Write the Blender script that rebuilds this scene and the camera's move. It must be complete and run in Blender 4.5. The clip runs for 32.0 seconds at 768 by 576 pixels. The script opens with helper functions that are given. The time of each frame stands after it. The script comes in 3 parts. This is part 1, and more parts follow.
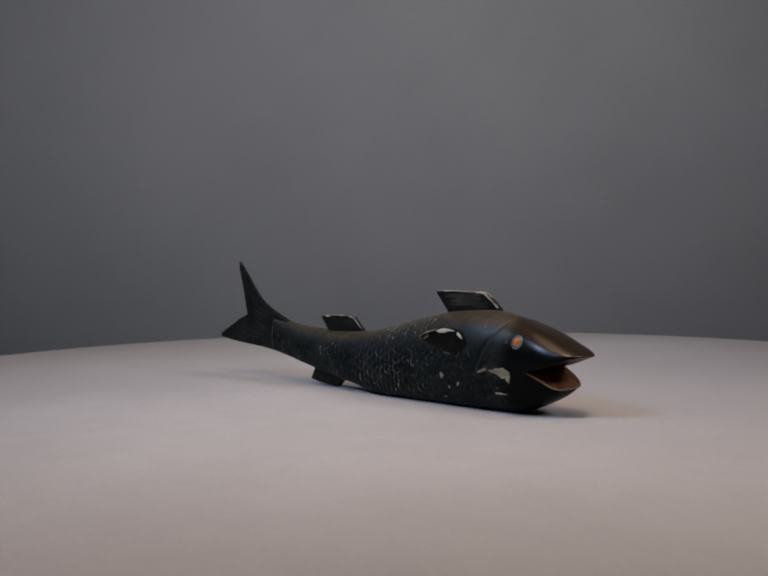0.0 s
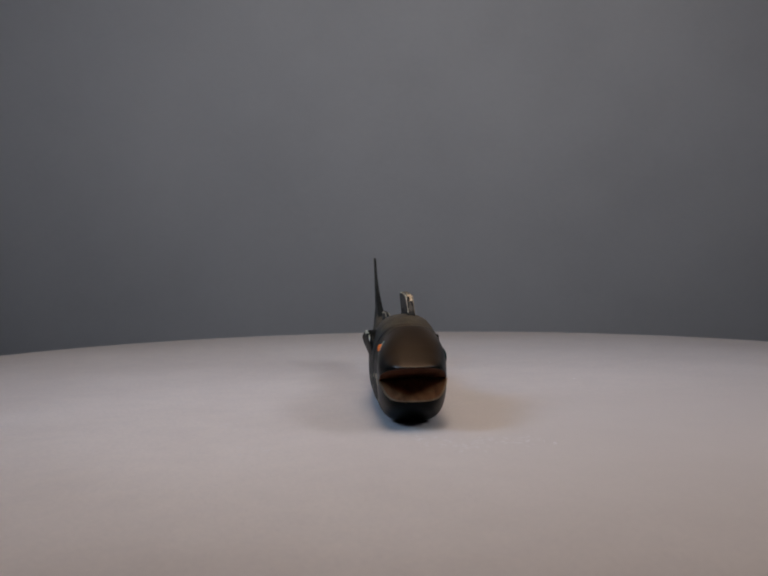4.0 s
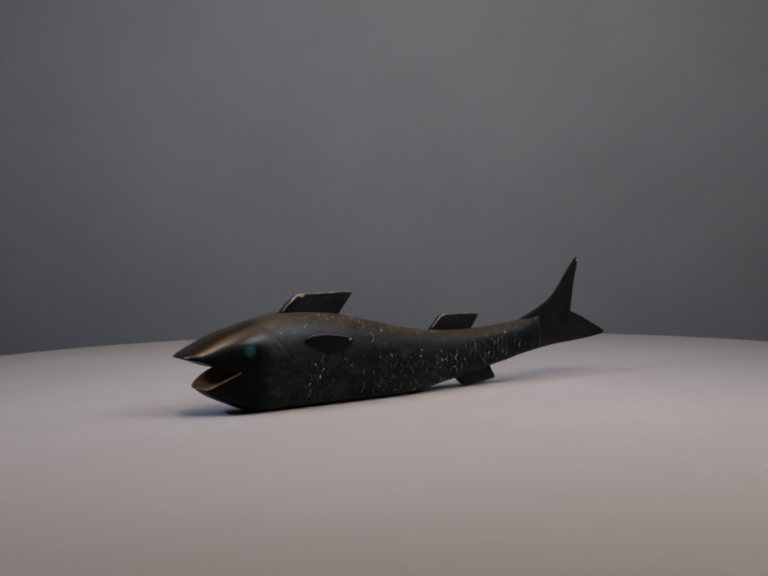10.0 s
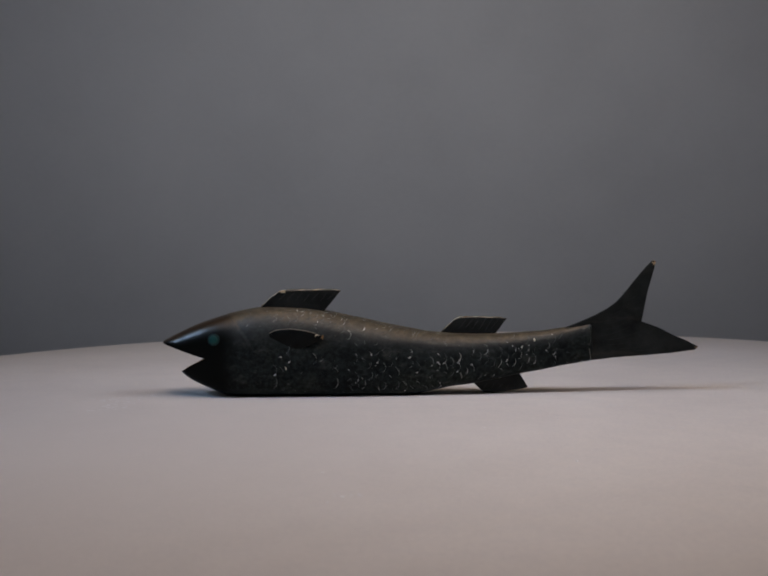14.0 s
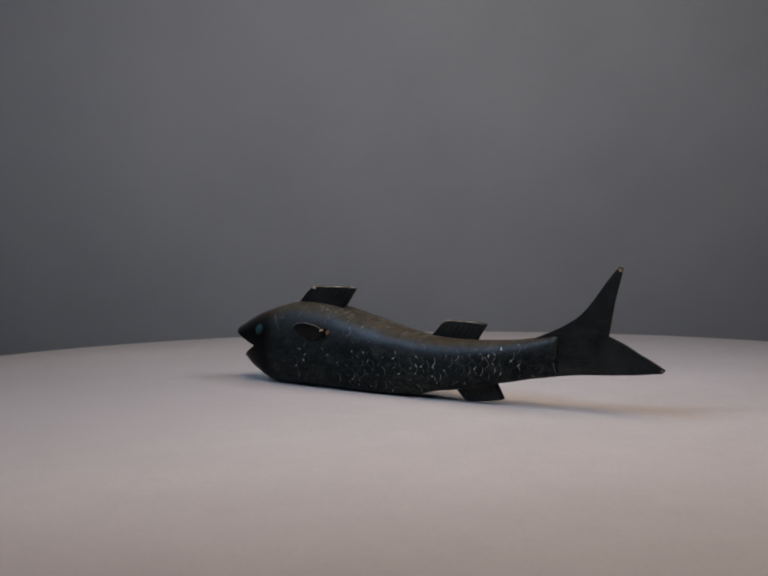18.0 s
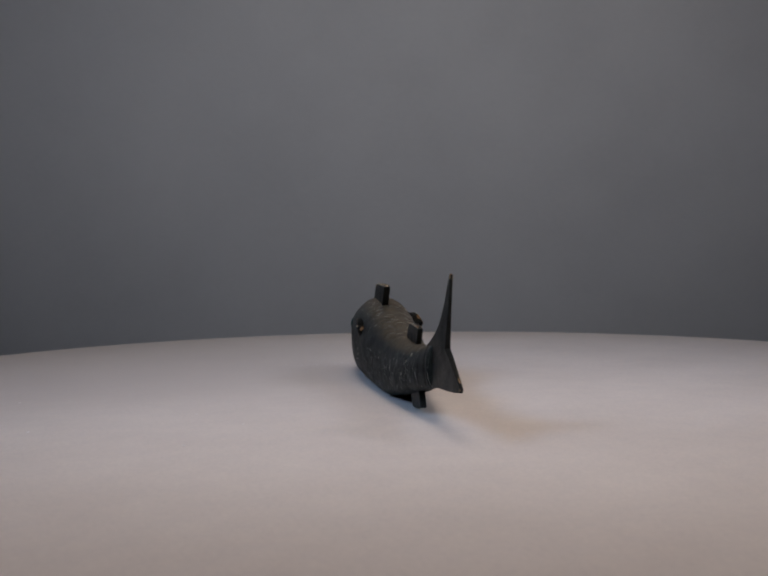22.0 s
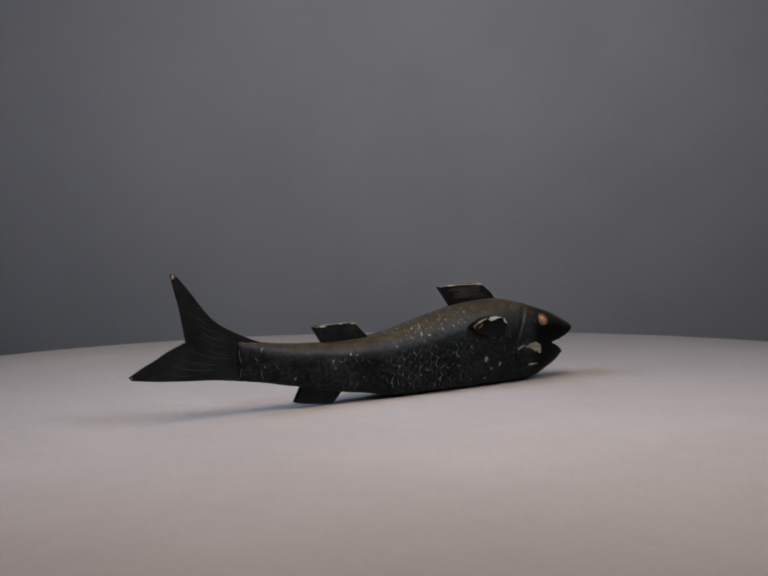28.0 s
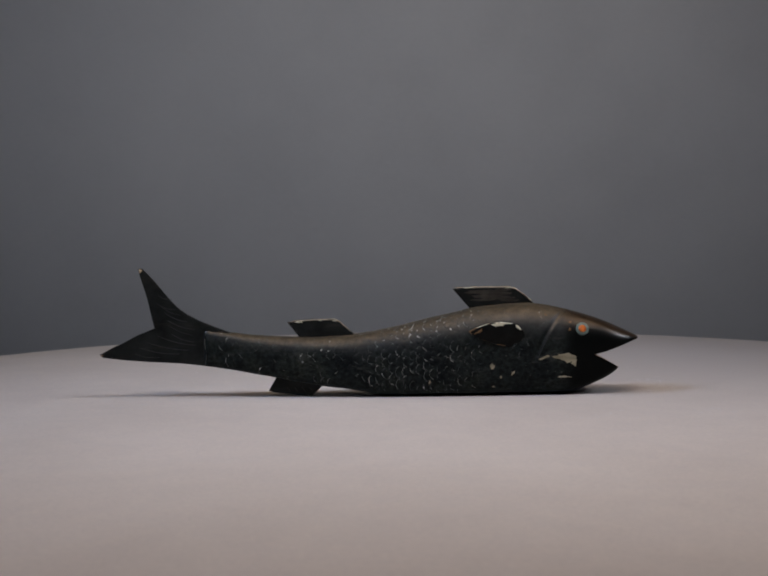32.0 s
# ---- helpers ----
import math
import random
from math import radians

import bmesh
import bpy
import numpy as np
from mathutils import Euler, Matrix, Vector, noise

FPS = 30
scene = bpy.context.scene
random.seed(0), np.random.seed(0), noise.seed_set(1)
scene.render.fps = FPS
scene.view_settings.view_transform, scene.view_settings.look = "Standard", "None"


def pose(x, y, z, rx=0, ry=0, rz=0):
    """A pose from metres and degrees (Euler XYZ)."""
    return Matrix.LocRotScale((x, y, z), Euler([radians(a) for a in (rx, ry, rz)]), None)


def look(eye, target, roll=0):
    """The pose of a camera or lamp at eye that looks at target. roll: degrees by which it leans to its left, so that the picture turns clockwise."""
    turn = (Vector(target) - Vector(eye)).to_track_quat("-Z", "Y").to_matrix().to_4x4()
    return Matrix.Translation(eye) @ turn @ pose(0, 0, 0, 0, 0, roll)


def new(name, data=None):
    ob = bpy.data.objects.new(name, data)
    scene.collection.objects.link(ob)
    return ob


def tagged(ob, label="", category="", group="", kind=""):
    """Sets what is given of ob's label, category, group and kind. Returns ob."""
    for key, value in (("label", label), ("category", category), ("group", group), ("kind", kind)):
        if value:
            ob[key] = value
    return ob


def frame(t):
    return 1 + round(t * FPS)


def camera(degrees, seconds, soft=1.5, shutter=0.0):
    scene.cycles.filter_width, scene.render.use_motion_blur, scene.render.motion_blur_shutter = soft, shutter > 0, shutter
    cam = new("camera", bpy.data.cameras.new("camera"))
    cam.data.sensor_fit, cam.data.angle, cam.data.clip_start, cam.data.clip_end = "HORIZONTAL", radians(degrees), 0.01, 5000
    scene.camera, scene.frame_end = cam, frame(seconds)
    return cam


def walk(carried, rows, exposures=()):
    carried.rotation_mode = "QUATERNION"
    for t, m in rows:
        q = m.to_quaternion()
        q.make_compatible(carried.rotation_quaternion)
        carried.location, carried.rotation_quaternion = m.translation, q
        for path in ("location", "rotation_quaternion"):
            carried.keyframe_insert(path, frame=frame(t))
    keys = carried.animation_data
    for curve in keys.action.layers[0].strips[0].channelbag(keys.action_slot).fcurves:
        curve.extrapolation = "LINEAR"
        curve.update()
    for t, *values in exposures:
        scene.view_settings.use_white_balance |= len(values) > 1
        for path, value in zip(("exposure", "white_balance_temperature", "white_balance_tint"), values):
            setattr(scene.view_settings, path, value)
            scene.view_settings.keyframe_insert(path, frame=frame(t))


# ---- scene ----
# ---- camera ----
TURN = -9.7875          # degrees a second, the platter's turn
EYE = Vector((0.0, -0.6497, 0.0934))
AIM = Vector((-0.01086, 0.99858, -0.05206))
cam = camera(36.53, 32.0, soft=2.0)
VIEW = look(EYE, EYE + AIM * 0.65, -0.93)
cam.data.dof.use_dof, cam.data.dof.focus_distance, cam.data.dof.aperture_fstop = True, 0.62, 22.0
walk(cam, [(0, VIEW), (32, VIEW)])


# ---- light ----
def soft_light(name, eye, target, wide, high, watts, colour, spread=180):
    data = bpy.data.lights.new(name, "AREA")
    data.shape, data.size, data.size_y, data.energy, data.color = "RECTANGLE", wide, high, watts, colour
    data.spread = radians(spread)
    ob = new(name, data)
    ob.matrix_world = look(eye, target)
    return ob


soft_light("overhead_softbox", (0.10, -0.15, 1.0), (0.09, -0.17, 0.0), 0.86, 0.76, 0.70, (1.0, 0.745, 0.565), 98)
soft_light("front_strip_light", (0.02, -0.50, 1.0), (0.02, -0.13, 0.0), 0.36, 0.30, 0.20, (1.0, 0.86, 0.77), 40)
# Two added fills, no known lamps: they brighten the backdrop above and below.
soft_light("backdrop_top_fill", (0.10, -0.30, 0.95), (0.12, 1.15, 0.22), 0.5, 0.3, 0.30, (1.0, 0.895, 0.80), 58)
soft_light("backdrop_low_fill", (-0.14, -0.30, 0.95), (-0.05, 1.15, -0.10), 0.5, 0.3, 0.79, (0.855, 0.905, 1.0), 74)
soft_light("right_side_light", (1.15, -0.42, 1.10), (-0.06, 0.0, 0.0), 0.48, 0.48, 0.232, (0.85, 0.885, 1.0), 28)
soft_light("left_side_light", (-1.15, -0.42, 1.15), (0.05, 0.02, 0.0), 0.48, 0.48, 0.352, (0.455, 0.665, 1.0), 28)

world = bpy.data.worlds.new("room_light")
scene.world = world
world.use_nodes = True
world.node_tree.nodes["Background"].inputs[0].default_value = (0.62, 0.68, 0.80, 1)
world.node_tree.nodes["Background"].inputs[1].default_value = 0.03
scene.view_settings.exposure = 0.0


# ---- materials ----
def material(name, rough=0.6, spec=0.5, metal=0.0):
    m = bpy.data.materials.new(name)
    m.use_nodes = True
    b = m.node_tree.nodes["Principled BSDF"]
    b.inputs["Roughness"].default_value = rough
    b.inputs["Specular IOR Level"].default_value = spec
    b.inputs["Metallic"].default_value = metal
    return m, m.node_tree, b


def node(tree, kind, **sets):
    n = tree.nodes.new(kind)
    for key, value in sets.items():
        n.inputs[key].default_value = value
    return n


def ramp(tree, source, stops):
    r = tree.nodes.new("ShaderNodeValToRGB")
    while len(r.color_ramp.elements) < len(stops):
        r.color_ramp.elements.new(0.5)
    for e, (at, c) in zip(r.color_ramp.elements, stops):
        e.position, e.color = at, (*c, 1)
    tree.links.new(source, r.inputs[0])
    return r.outputs[0]


def noise_of(tree, scale, detail=4, rough=0.55, stretch=None, distort=0.0):
    tc = tree.nodes.new("ShaderNodeTexCoord")
    out = tc.outputs["Object"]
    if stretch:
        mp = tree.nodes.new("ShaderNodeMapping")
        mp.inputs["Scale"].default_value = stretch
        tree.links.new(out, mp.inputs[0])
        out = mp.outputs[0]
    n = node(tree, "ShaderNodeTexNoise", Scale=scale, Detail=detail, Roughness=rough, Distortion=distort)
    tree.links.new(out, n.inputs["Vector"])
    return n.outputs["Fac"]


def mix(tree, fac, a, b, mode="MIX"):
    m = tree.nodes.new("ShaderNodeMix")
    m.data_type, m.blend_type = "RGBA", mode
    if isinstance(fac, float):
        m.inputs[0].default_value = fac
    else:
        tree.links.new(fac, m.inputs[0])
    for socket, value in ((m.inputs[6], a), (m.inputs[7], b)):
        if isinstance(value, tuple):
            socket.default_value = (*value, 1)
        else:
            tree.links.new(value, socket)
    return m.outputs[2]


def bump(tree, bsdf, height, strength, distance):
    b = node(tree, "ShaderNodeBump", Strength=strength, Distance=distance)
    tree.links.new(height, b.inputs["Height"])
    tree.links.new(b.outputs[0], bsdf.inputs["Normal"])
    return b


def math_of(tree, op, a, b, c=None):
    m = node(tree, "ShaderNodeMath")
    m.operation = op
    for socket, value in zip(m.inputs, (a, b, c)):
        if value is None:
            continue
        if isinstance(value, (int, float)):
            socket.default_value = value
        else:
            tree.links.new(value, socket)
    return m.outputs[0]


def span(tree, source, a, b, low=0.0, high=1.0):
    """A value that goes from low to high while the source goes from a to b."""
    r = node(tree, "ShaderNodeMapRange")
    r.interpolation_type = "SMOOTHSTEP"
    for k, value in enumerate((a, b, low, high)):
        r.inputs[k + 1].default_value = value
    tree.links.new(source, r.inputs[0])
    return r.outputs[0]


def axes_of(tree, which):
    tc, split = tree.nodes.new("ShaderNodeTexCoord"), tree.nodes.new("ShaderNodeSeparateXYZ")
    tree.links.new(tc.outputs[which], split.inputs[0])
    return split.outputs


def body_lacquer():
    """Green-black lacquer over carved wood: dull rubbed flanks, a brown back with overhead sheen painted in, a smooth
    polished head.
    """
    m, t, b = material("dark_lacquer")
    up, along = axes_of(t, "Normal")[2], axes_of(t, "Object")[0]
    scaled = span(t, along, -0.098, -0.086)
    cloud = ramp(t, noise_of(t, 42, 7, 0.68), [(0.32, (0.0090, 0.0112, 0.0125)), (0.54, (0.0190, 0.0228, 0.0222)), (0.76, (0.0330, 0.0375, 0.0300))])
    speck = ramp(t, noise_of(t, 420, 5, 0.7), [(0.40, (0.5, 0.5, 0.5)), (0.70, (1.45, 1.5, 1.5))])
    cloud = mix(t, 1.0, cloud, speck, "MULTIPLY")
    cloud = mix(t, scaled, (0.0045, 0.0052, 0.0050), cloud)
    rubbed = ramp(t, noise_of(t, 170, 6, 0.72, (0.4, 1, 1)), [(0.55, (0, 0, 0)), (0.76, (0.85, 0.85, 0.85))])
    base = mix(t, math_of(t, "MULTIPLY", rubbed, scaled), cloud, (0.062, 0.066, 0.060))
    fleck = ramp(t, noise_of(t, 640, 3, 0.6), [(0.665, (0, 0, 0)), (0.735, (0.9, 0.9, 0.9))])
    worn_most = math_of(t, "MULTIPLY", scaled, ramp(t, noise_of(t, 55, 4, 0.6), [(0.42, (0, 0, 0)), (0.62, (1, 1, 1))]))
    base = mix(t, math_of(t, "MULTIPLY", fleck, worn_most), base, (0.145, 0.142, 0.124))
    # upward faces: brown lacquer, with the overhead light's warmth put into the colour
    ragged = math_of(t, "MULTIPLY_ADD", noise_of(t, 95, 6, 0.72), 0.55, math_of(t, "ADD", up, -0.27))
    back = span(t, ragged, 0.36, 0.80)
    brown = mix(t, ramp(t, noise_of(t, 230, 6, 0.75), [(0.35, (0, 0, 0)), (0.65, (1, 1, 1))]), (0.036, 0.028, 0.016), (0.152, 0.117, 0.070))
    # on the head the bronze is mostly a warm highlight painted into the colour
    bronze_sheen = mix(t, noise_of(t, 150, 5, 0.7, (0.3, 1, 1)), (0.014, 0.009, 0.006), (0.052, 0.032, 0.018))
    base = mix(t, math_of(t, "MULTIPLY", back, span(t, scaled, 0, 1, 0.92, 0.70)), base, mix(t, scaled, bronze_sheen, brown))
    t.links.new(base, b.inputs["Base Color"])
    # gloss only where faces look up, so the flanks mirror little of the platter
    polish = mix(t, scaled, span(t, up, 0.10, 0.66), span(t, up, -0.05, 0.50))
    wear = noise_of(t, 130, 7, 0.75)
    t.links.new(math_of(t, "MULTIPLY_ADD", wear, span(t, scaled, 0, 1, 0.2, 0.5), span(t, scaled, 0, 1, 0.22, 0.22)), b.inputs["Roughness"])
    t.links.new(math_of(t, "MULTIPLY_ADD", polish, span(t, along, -0.098, -0.030, 0.76, 0.48), 0.03), b.inputs["Specular IOR Level"])
    # the back's highlight is tinted warm here too
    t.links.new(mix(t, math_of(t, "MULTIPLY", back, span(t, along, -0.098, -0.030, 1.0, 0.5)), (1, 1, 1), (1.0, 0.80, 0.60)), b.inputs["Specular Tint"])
    relief = bump(t, b, noise_of(t, 300, 5, 0.65, (0.5, 1, 1)), 0.4, 0.0006)
    t.links.new(span(t, along, -0.098, -0.084, 0.08, 0.42), relief.inputs["Strength"])
    return m


def fin_lacquer():
    m, t, b = material("fin_lacquer", 0.5, 0.12)
    cloud = ramp(t, noise_of(t, 60, 5, 0.65), [(0.34, (0.0062, 0.0072, 0.0075)), (0.72, (0.0240, 0.0268, 0.0250))])
    streak = ramp(t, noise_of(t, 130, 6, 0.7, (0.16, 1, 1), 0.4), [(0.56, (0, 0, 0)), (0.76, (0.5, 0.5, 0.5))])
    t.links.new(mix(t, streak, cloud, (0.052, 0.046, 0.035)), b.inputs["Base Color"])
    t.links.new(ramp(t, noise_of(t, 90, 4), [(0.3, (0.36,) * 3), (0.7, (0.58,) * 3)]), b.inputs["Roughness"])
    bump(t, b, noise_of(t, 260, 5, 0.65, (0.25, 1, 1)), 0.5, 0.0006)
    return m


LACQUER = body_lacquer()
FIN_LACQUER = fin_lacquer()


def wood(name, dark, pale, rough=0.6, spec=0.35):
    m, t, b = material(name, rough, spec)
    grain = noise_of(t, 220, 6, 0.6, (0.2, 1, 1), 0.6)
    t.links.new(ramp(t, grain, [(0.3, dark), (0.7, pale)]), b.inputs["Base Color"])
    bump(t, b, grain, 0.3, 0.0004)
    return m


MOUTH_WOOD = wood("red_brown_wood", (0.15, 0.060, 0.026), (0.40, 0.175, 0.075), 0.6, 0.12)
# The mouth's red-brown wood again, darkened to paint in the roof's shade.
SHADED_ROOF_WOOD = wood("shaded_red_brown_wood", (0.030, 0.011, 0.006), (0.075, 0.029, 0.015), 0.5, 0.12)
LIP_WOOD = wood("worn_lip_wood", (0.16, 0.09, 0.045), (0.40, 0.27, 0.15), 0.5)
BARE_WOOD = wood("bare_pale_wood", (0.42, 0.27, 0.13), (0.76, 0.62, 0.43))
SEAM = wood("brown_glue_seam", (0.10, 0.075, 0.045), (0.26, 0.20, 0.13), 0.5)
CREAM = wood("cream_primer", (0.50, 0.48, 0.36), (0.76, 0.74, 0.60), 0.55)
TAN = wood("tan_primer", (0.20, 0.175, 0.11), (0.45, 0.40, 0.29), 0.55)


def scratch_material():
    m, t, b = material("pale_scale_scratches", 0.38, 0.9)
    geo = t.nodes.new("ShaderNodeNewGeometry")
    shade = ramp(t, geo.outputs["Random Per Island"], [(0.0, (0.022, 0.027, 0.027)), (0.45, (0.060, 0.070, 0.068)), (0.8, (0.15, 0.165, 0.155)), (1.0, (0.40, 0.40, 0.36))])
    t.links.new(shade, b.inputs["Base Color"])
    return m


SCRATCH = scratch_material()
# Nicks in the lacquer, with the glint of scale edges painted into their colour.
NICK_GLINT = bpy.data.materials.new("pale_nick_glints")
NICK_GLINT.use_nodes = True
NICK_GLINT.node_tree.links.new(ramp(NICK_GLINT.node_tree, NICK_GLINT.node_tree.nodes.new("ShaderNodeNewGeometry").outputs["Random Per Island"],
                              [(0.0, (0.16, 0.17, 0.165)), (0.6, (0.50, 0.51, 0.50)), (1.0, (0.82, 0.80, 0.73))]), NICK_GLINT.node_tree.nodes["Principled BSDF"].inputs["Base Color"])


def plain(name, colour, rough=0.5, spec=0.5, vary=0.25, scale=120):
    m, t, b = material(name, rough, spec)
    low = tuple(c * (1 - vary) for c in colour)
    t.links.new(ramp(t, noise_of(t, scale), [(0.3, low), (0.7, colour)]), b.inputs["Base Color"])
    return m


BLACK_LACQUER = plain("dull_black_lacquer", (0.0075, 0.0085, 0.0080), 0.5, 0.1, 0.7, 140)
FAINT_CUT = plain("faint_ray_cuts", (0.021, 0.023, 0.022), 0.5, 0.2, 0.6, 90)
RAY_CUT = plain("dull_ray_cuts", (0.046, 0.050, 0.048), 0.5, 0.3, 0.6, 90)
# Pale fin edges: rubbed lacquer plus highlights painted into the colour.
PALE_EDGE = plain("pale_rubbed_lit_edge", (0.50, 0.42, 0.32), 0.5, 0.3, 0.7, 200)
# Grey-brown for rubbed edges and for light painted on the fins.
RUBBED_LIT = plain("rubbed_lit_grey_brown_lacquer", (0.085, 0.074, 0.060), 0.5, 0.3, 0.6, 260)
# Brown rubbed streaks, their colour raised for the light the fin catches.
STREAK = plain("rubbed_lit_brown_lacquer", (0.070, 0.062, 0.050), 0.5, 0.3, 0.75, 110)
AMBER = plain("amber_stained_wood", (0.26, 0.145, 0.06), 0.5, 0.4, 0.5, 300)
EYE_RED = plain("orange_red_enamel", (0.95, 0.24, 0.045), 0.2, 0.5, 0.2, 700)
EYE_PALE = plain("pale_grey_enamel", (0.15, 0.20, 0.175), 0.35)
EYE_TEAL = plain("dull_teal_enamel", (0.012, 0.062, 0.060), 0.45, 0.15)
EYE_DARK = plain("dark_teal_enamel", (0.010, 0.030, 0.031), 0.45, 0.15)


def platter_material():
    m, t, b = material("white_platter_paint", 0.75, 0.2)
    cloud = ramp(t, noise_of(t, 9, 5, 0.6), [(0.3, (0.69, 0.63, 0.59)), (0.7, (0.76, 0.70, 0.66))])
    blotch = ramp(t, noise_of(t, 70, 6, 0.70, None, 0.3), [(0.38, (0.965, 0.97, 0.98)), (0.62, (1, 1, 1))])
    smudge = ramp(t, noise_of(t, 85, 6, 0.74, None, 0.4), [(0.58, (0, 0, 0)), (0.80, (0.2, 0.2, 0.2))])
    worn = mix(t, smudge, mix(t, 1.0, cloud, blotch, "MULTIPLY"), (0.56, 0.51, 0.49))
    scuff = ramp(t, noise_of(t, 130, 5, 0.74, None, 0.3), [(0.66, (0, 0, 0)), (0.80, (0.25, 0.25, 0.25))])
    worn = mix(t, scuff, worn, (0.82, 0.80, 0.80))
    grain = ramp(t, noise_of(t, 420, 4, 0.7), [(0.36, (0.945, 0.945, 0.95)), (0.62, (1.01, 1.01, 1.01))])
    worn = mix(t, 1.0, worn, grain, "MULTIPLY")
    # a broad darker area on one side of the platter
    tc, far = t.nodes.new("ShaderNodeTexCoord"), t.nodes.new("ShaderNodeVectorMath")
    far.operation = "DISTANCE"
    far.inputs[1].default_value = (-0.165, -0.165, 0.1)
    t.links.new(tc.outputs["Object"], far.inputs[0])
    worn = mix(t, span(t, far.outputs["Value"], 0.06, 0.30, 0.75, 0.0), worn, (0.56, 0.515, 0.49))
    t.links.new(worn, b.inputs["Base Color"])
    bump(t, b, noise_of(t, 200, 5, 0.65), 0.15, 0.0005)
    return m


PLATTER = platter_material()
SCUFF = plain("scuffed_pale_paint", (0.70, 0.66, 0.65), 0.7, 0.3, 0.08, 300)
FLECK = plain("white_dust", (0.95, 0.95, 0.95), 0.8, 0.2, 0.03)
RUBBER = plain("black_rubber", (0.03, 0.03, 0.03), 0.8)


def cloth_material():
    m, t, b = material("grey_backdrop_cloth", 0.95, 0.1)
    weave = noise_of(t, 110, 4, 0.65, (1, 1, 7))
    weft = noise_of(t, 110, 4, 0.65, (7, 7, 1))
    cloud = ramp(t, noise_of(t, 5, 4), [(0.3, (0.59, 0.60, 0.63)), (0.7, (0.65, 0.66, 0.69))])
    fine = mix(t, weft, weave, (0.5, 0.5, 0.5))
    t.links.new(mix(t, 0.26, cloud, fine, "OVERLAY"), b.inputs["Base Color"])
    bump(t, b, weave, 0.25, 0.001)
    return m


CLOTH = cloth_material()
WALL = plain("dark_wall_paint", (0.07, 0.07, 0.075), 0.9, 0.2, 0.1, 6)
# The table stays out of view; its white bounces light onto the lower backdrop.
TABLE = plain("white_table_bounce", (0.80, 0.80, 0.81), 0.6, 0.3, 0.06, 20)


# ---- mesh helpers ----
from mathutils.bvhtree import BVHTree


def mesh_object(name, bm, mat, smooth=True):
    me = bpy.data.meshes.new(name)
    bmesh.ops.recalc_face_normals(bm, faces=bm.faces)
    bm.to_mesh(me)
    bm.free()
    me.materials.append(mat)
    if smooth:
        for p in me.polygons:
            p.use_smooth = True
    return new(name, me)


def part(name, bm, mat, parent, label="", smooth=True):
    ob = mesh_object(name, bm, mat, smooth)
    ob.parent = parent
    if label:
        tagged(ob, label)
    return ob


def box(bm, x0, x1, y0, y1, z0, z1):
    m = Matrix.LocRotScale(((x0 + x1) / 2, (y0 + y1) / 2, (z0 + z1) / 2), None, (x1 - x0, y1 - y0, z1 - z0))
    return bmesh.ops.create_cube(bm, size=1, matrix=m)


def turned(bm, profile, count=96):
    """A solid of revolution from a profile of (radius, z), closed on the axis."""
    rings = []
    for r, z in profile:
        if r == 0:
            rings.append([bm.verts.new((0, 0, z))])
        else:
            rings.append([bm.verts.new((r * math.cos(2 * math.pi * k / count), r * math.sin(2 * math.pi * k / count), z)) for k in range(count)])
    for a, b in zip(rings, rings[1:]):
        for k in range(count):
            n = (k + 1) % count
            if len(a) == 1:
                bm.faces.new((a[0], b[k], b[n]))
            elif len(b) == 1:
                bm.faces.new((a[k], a[n], b[0]))
            else:
                bm.faces.new((a[k], a[n], b[n], b[k]))


# ---- the room ----
def room():
    for name, b in (("wall_back", (-2, 2, 2.0, 2.1, -0.9, 1.9)), ("wall_front", (-2, 2, -2.6, -2.5, -0.9, 1.9)),
                    ("wall_left", (-2.1, -2, -2.6, 2.1, -0.9, 1.9)), ("wall_right", (2, 2.1, -2.6, 2.1, -0.9, 1.9)),
                    ("ceiling", (-2.1, 2.1, -2.6, 2.1, 1.9, 2.0)), ("floor", (-2.1, 2.1, -2.6, 2.1, -1.0, -0.9))):
        bm = bmesh.new()
        box(bm, *b)
        tagged(mesh_object(name, bm, WALL, False), "plain dark painted " + name.split("_")[0] + " of the studio", name.split("_")[0], kind="structure")
    bm = bmesh.new()
    radius, thick, top, low = 1.15, 0.004, 1.25, -0.0995
    cols = []
    for k in range(97):
        a = radians(-12 + 204 * k / 96)
        ring = []
        for r in (radius, radius + thick):
            for z in (low, top):
                ring.append(bm.verts.new((r * math.cos(a), r * math.sin(a), z)))
        cols.append(ring)
    for p, q in zip(cols, cols[1:]):
        for i, j in ((0, 1), (1, 3), (3, 2), (2, 0)):
            bm.faces.new((p[i], p[j], q[j], q[i]))
    for c in (cols[0], cols[-1]):
        bm.faces.new((c[0], c[1], c[3], c[2]))
    tagged(mesh_object("backdrop", bm, CLOTH), "curved seamless grey cloth backdrop behind the turntable", "backdrop", kind="structure")


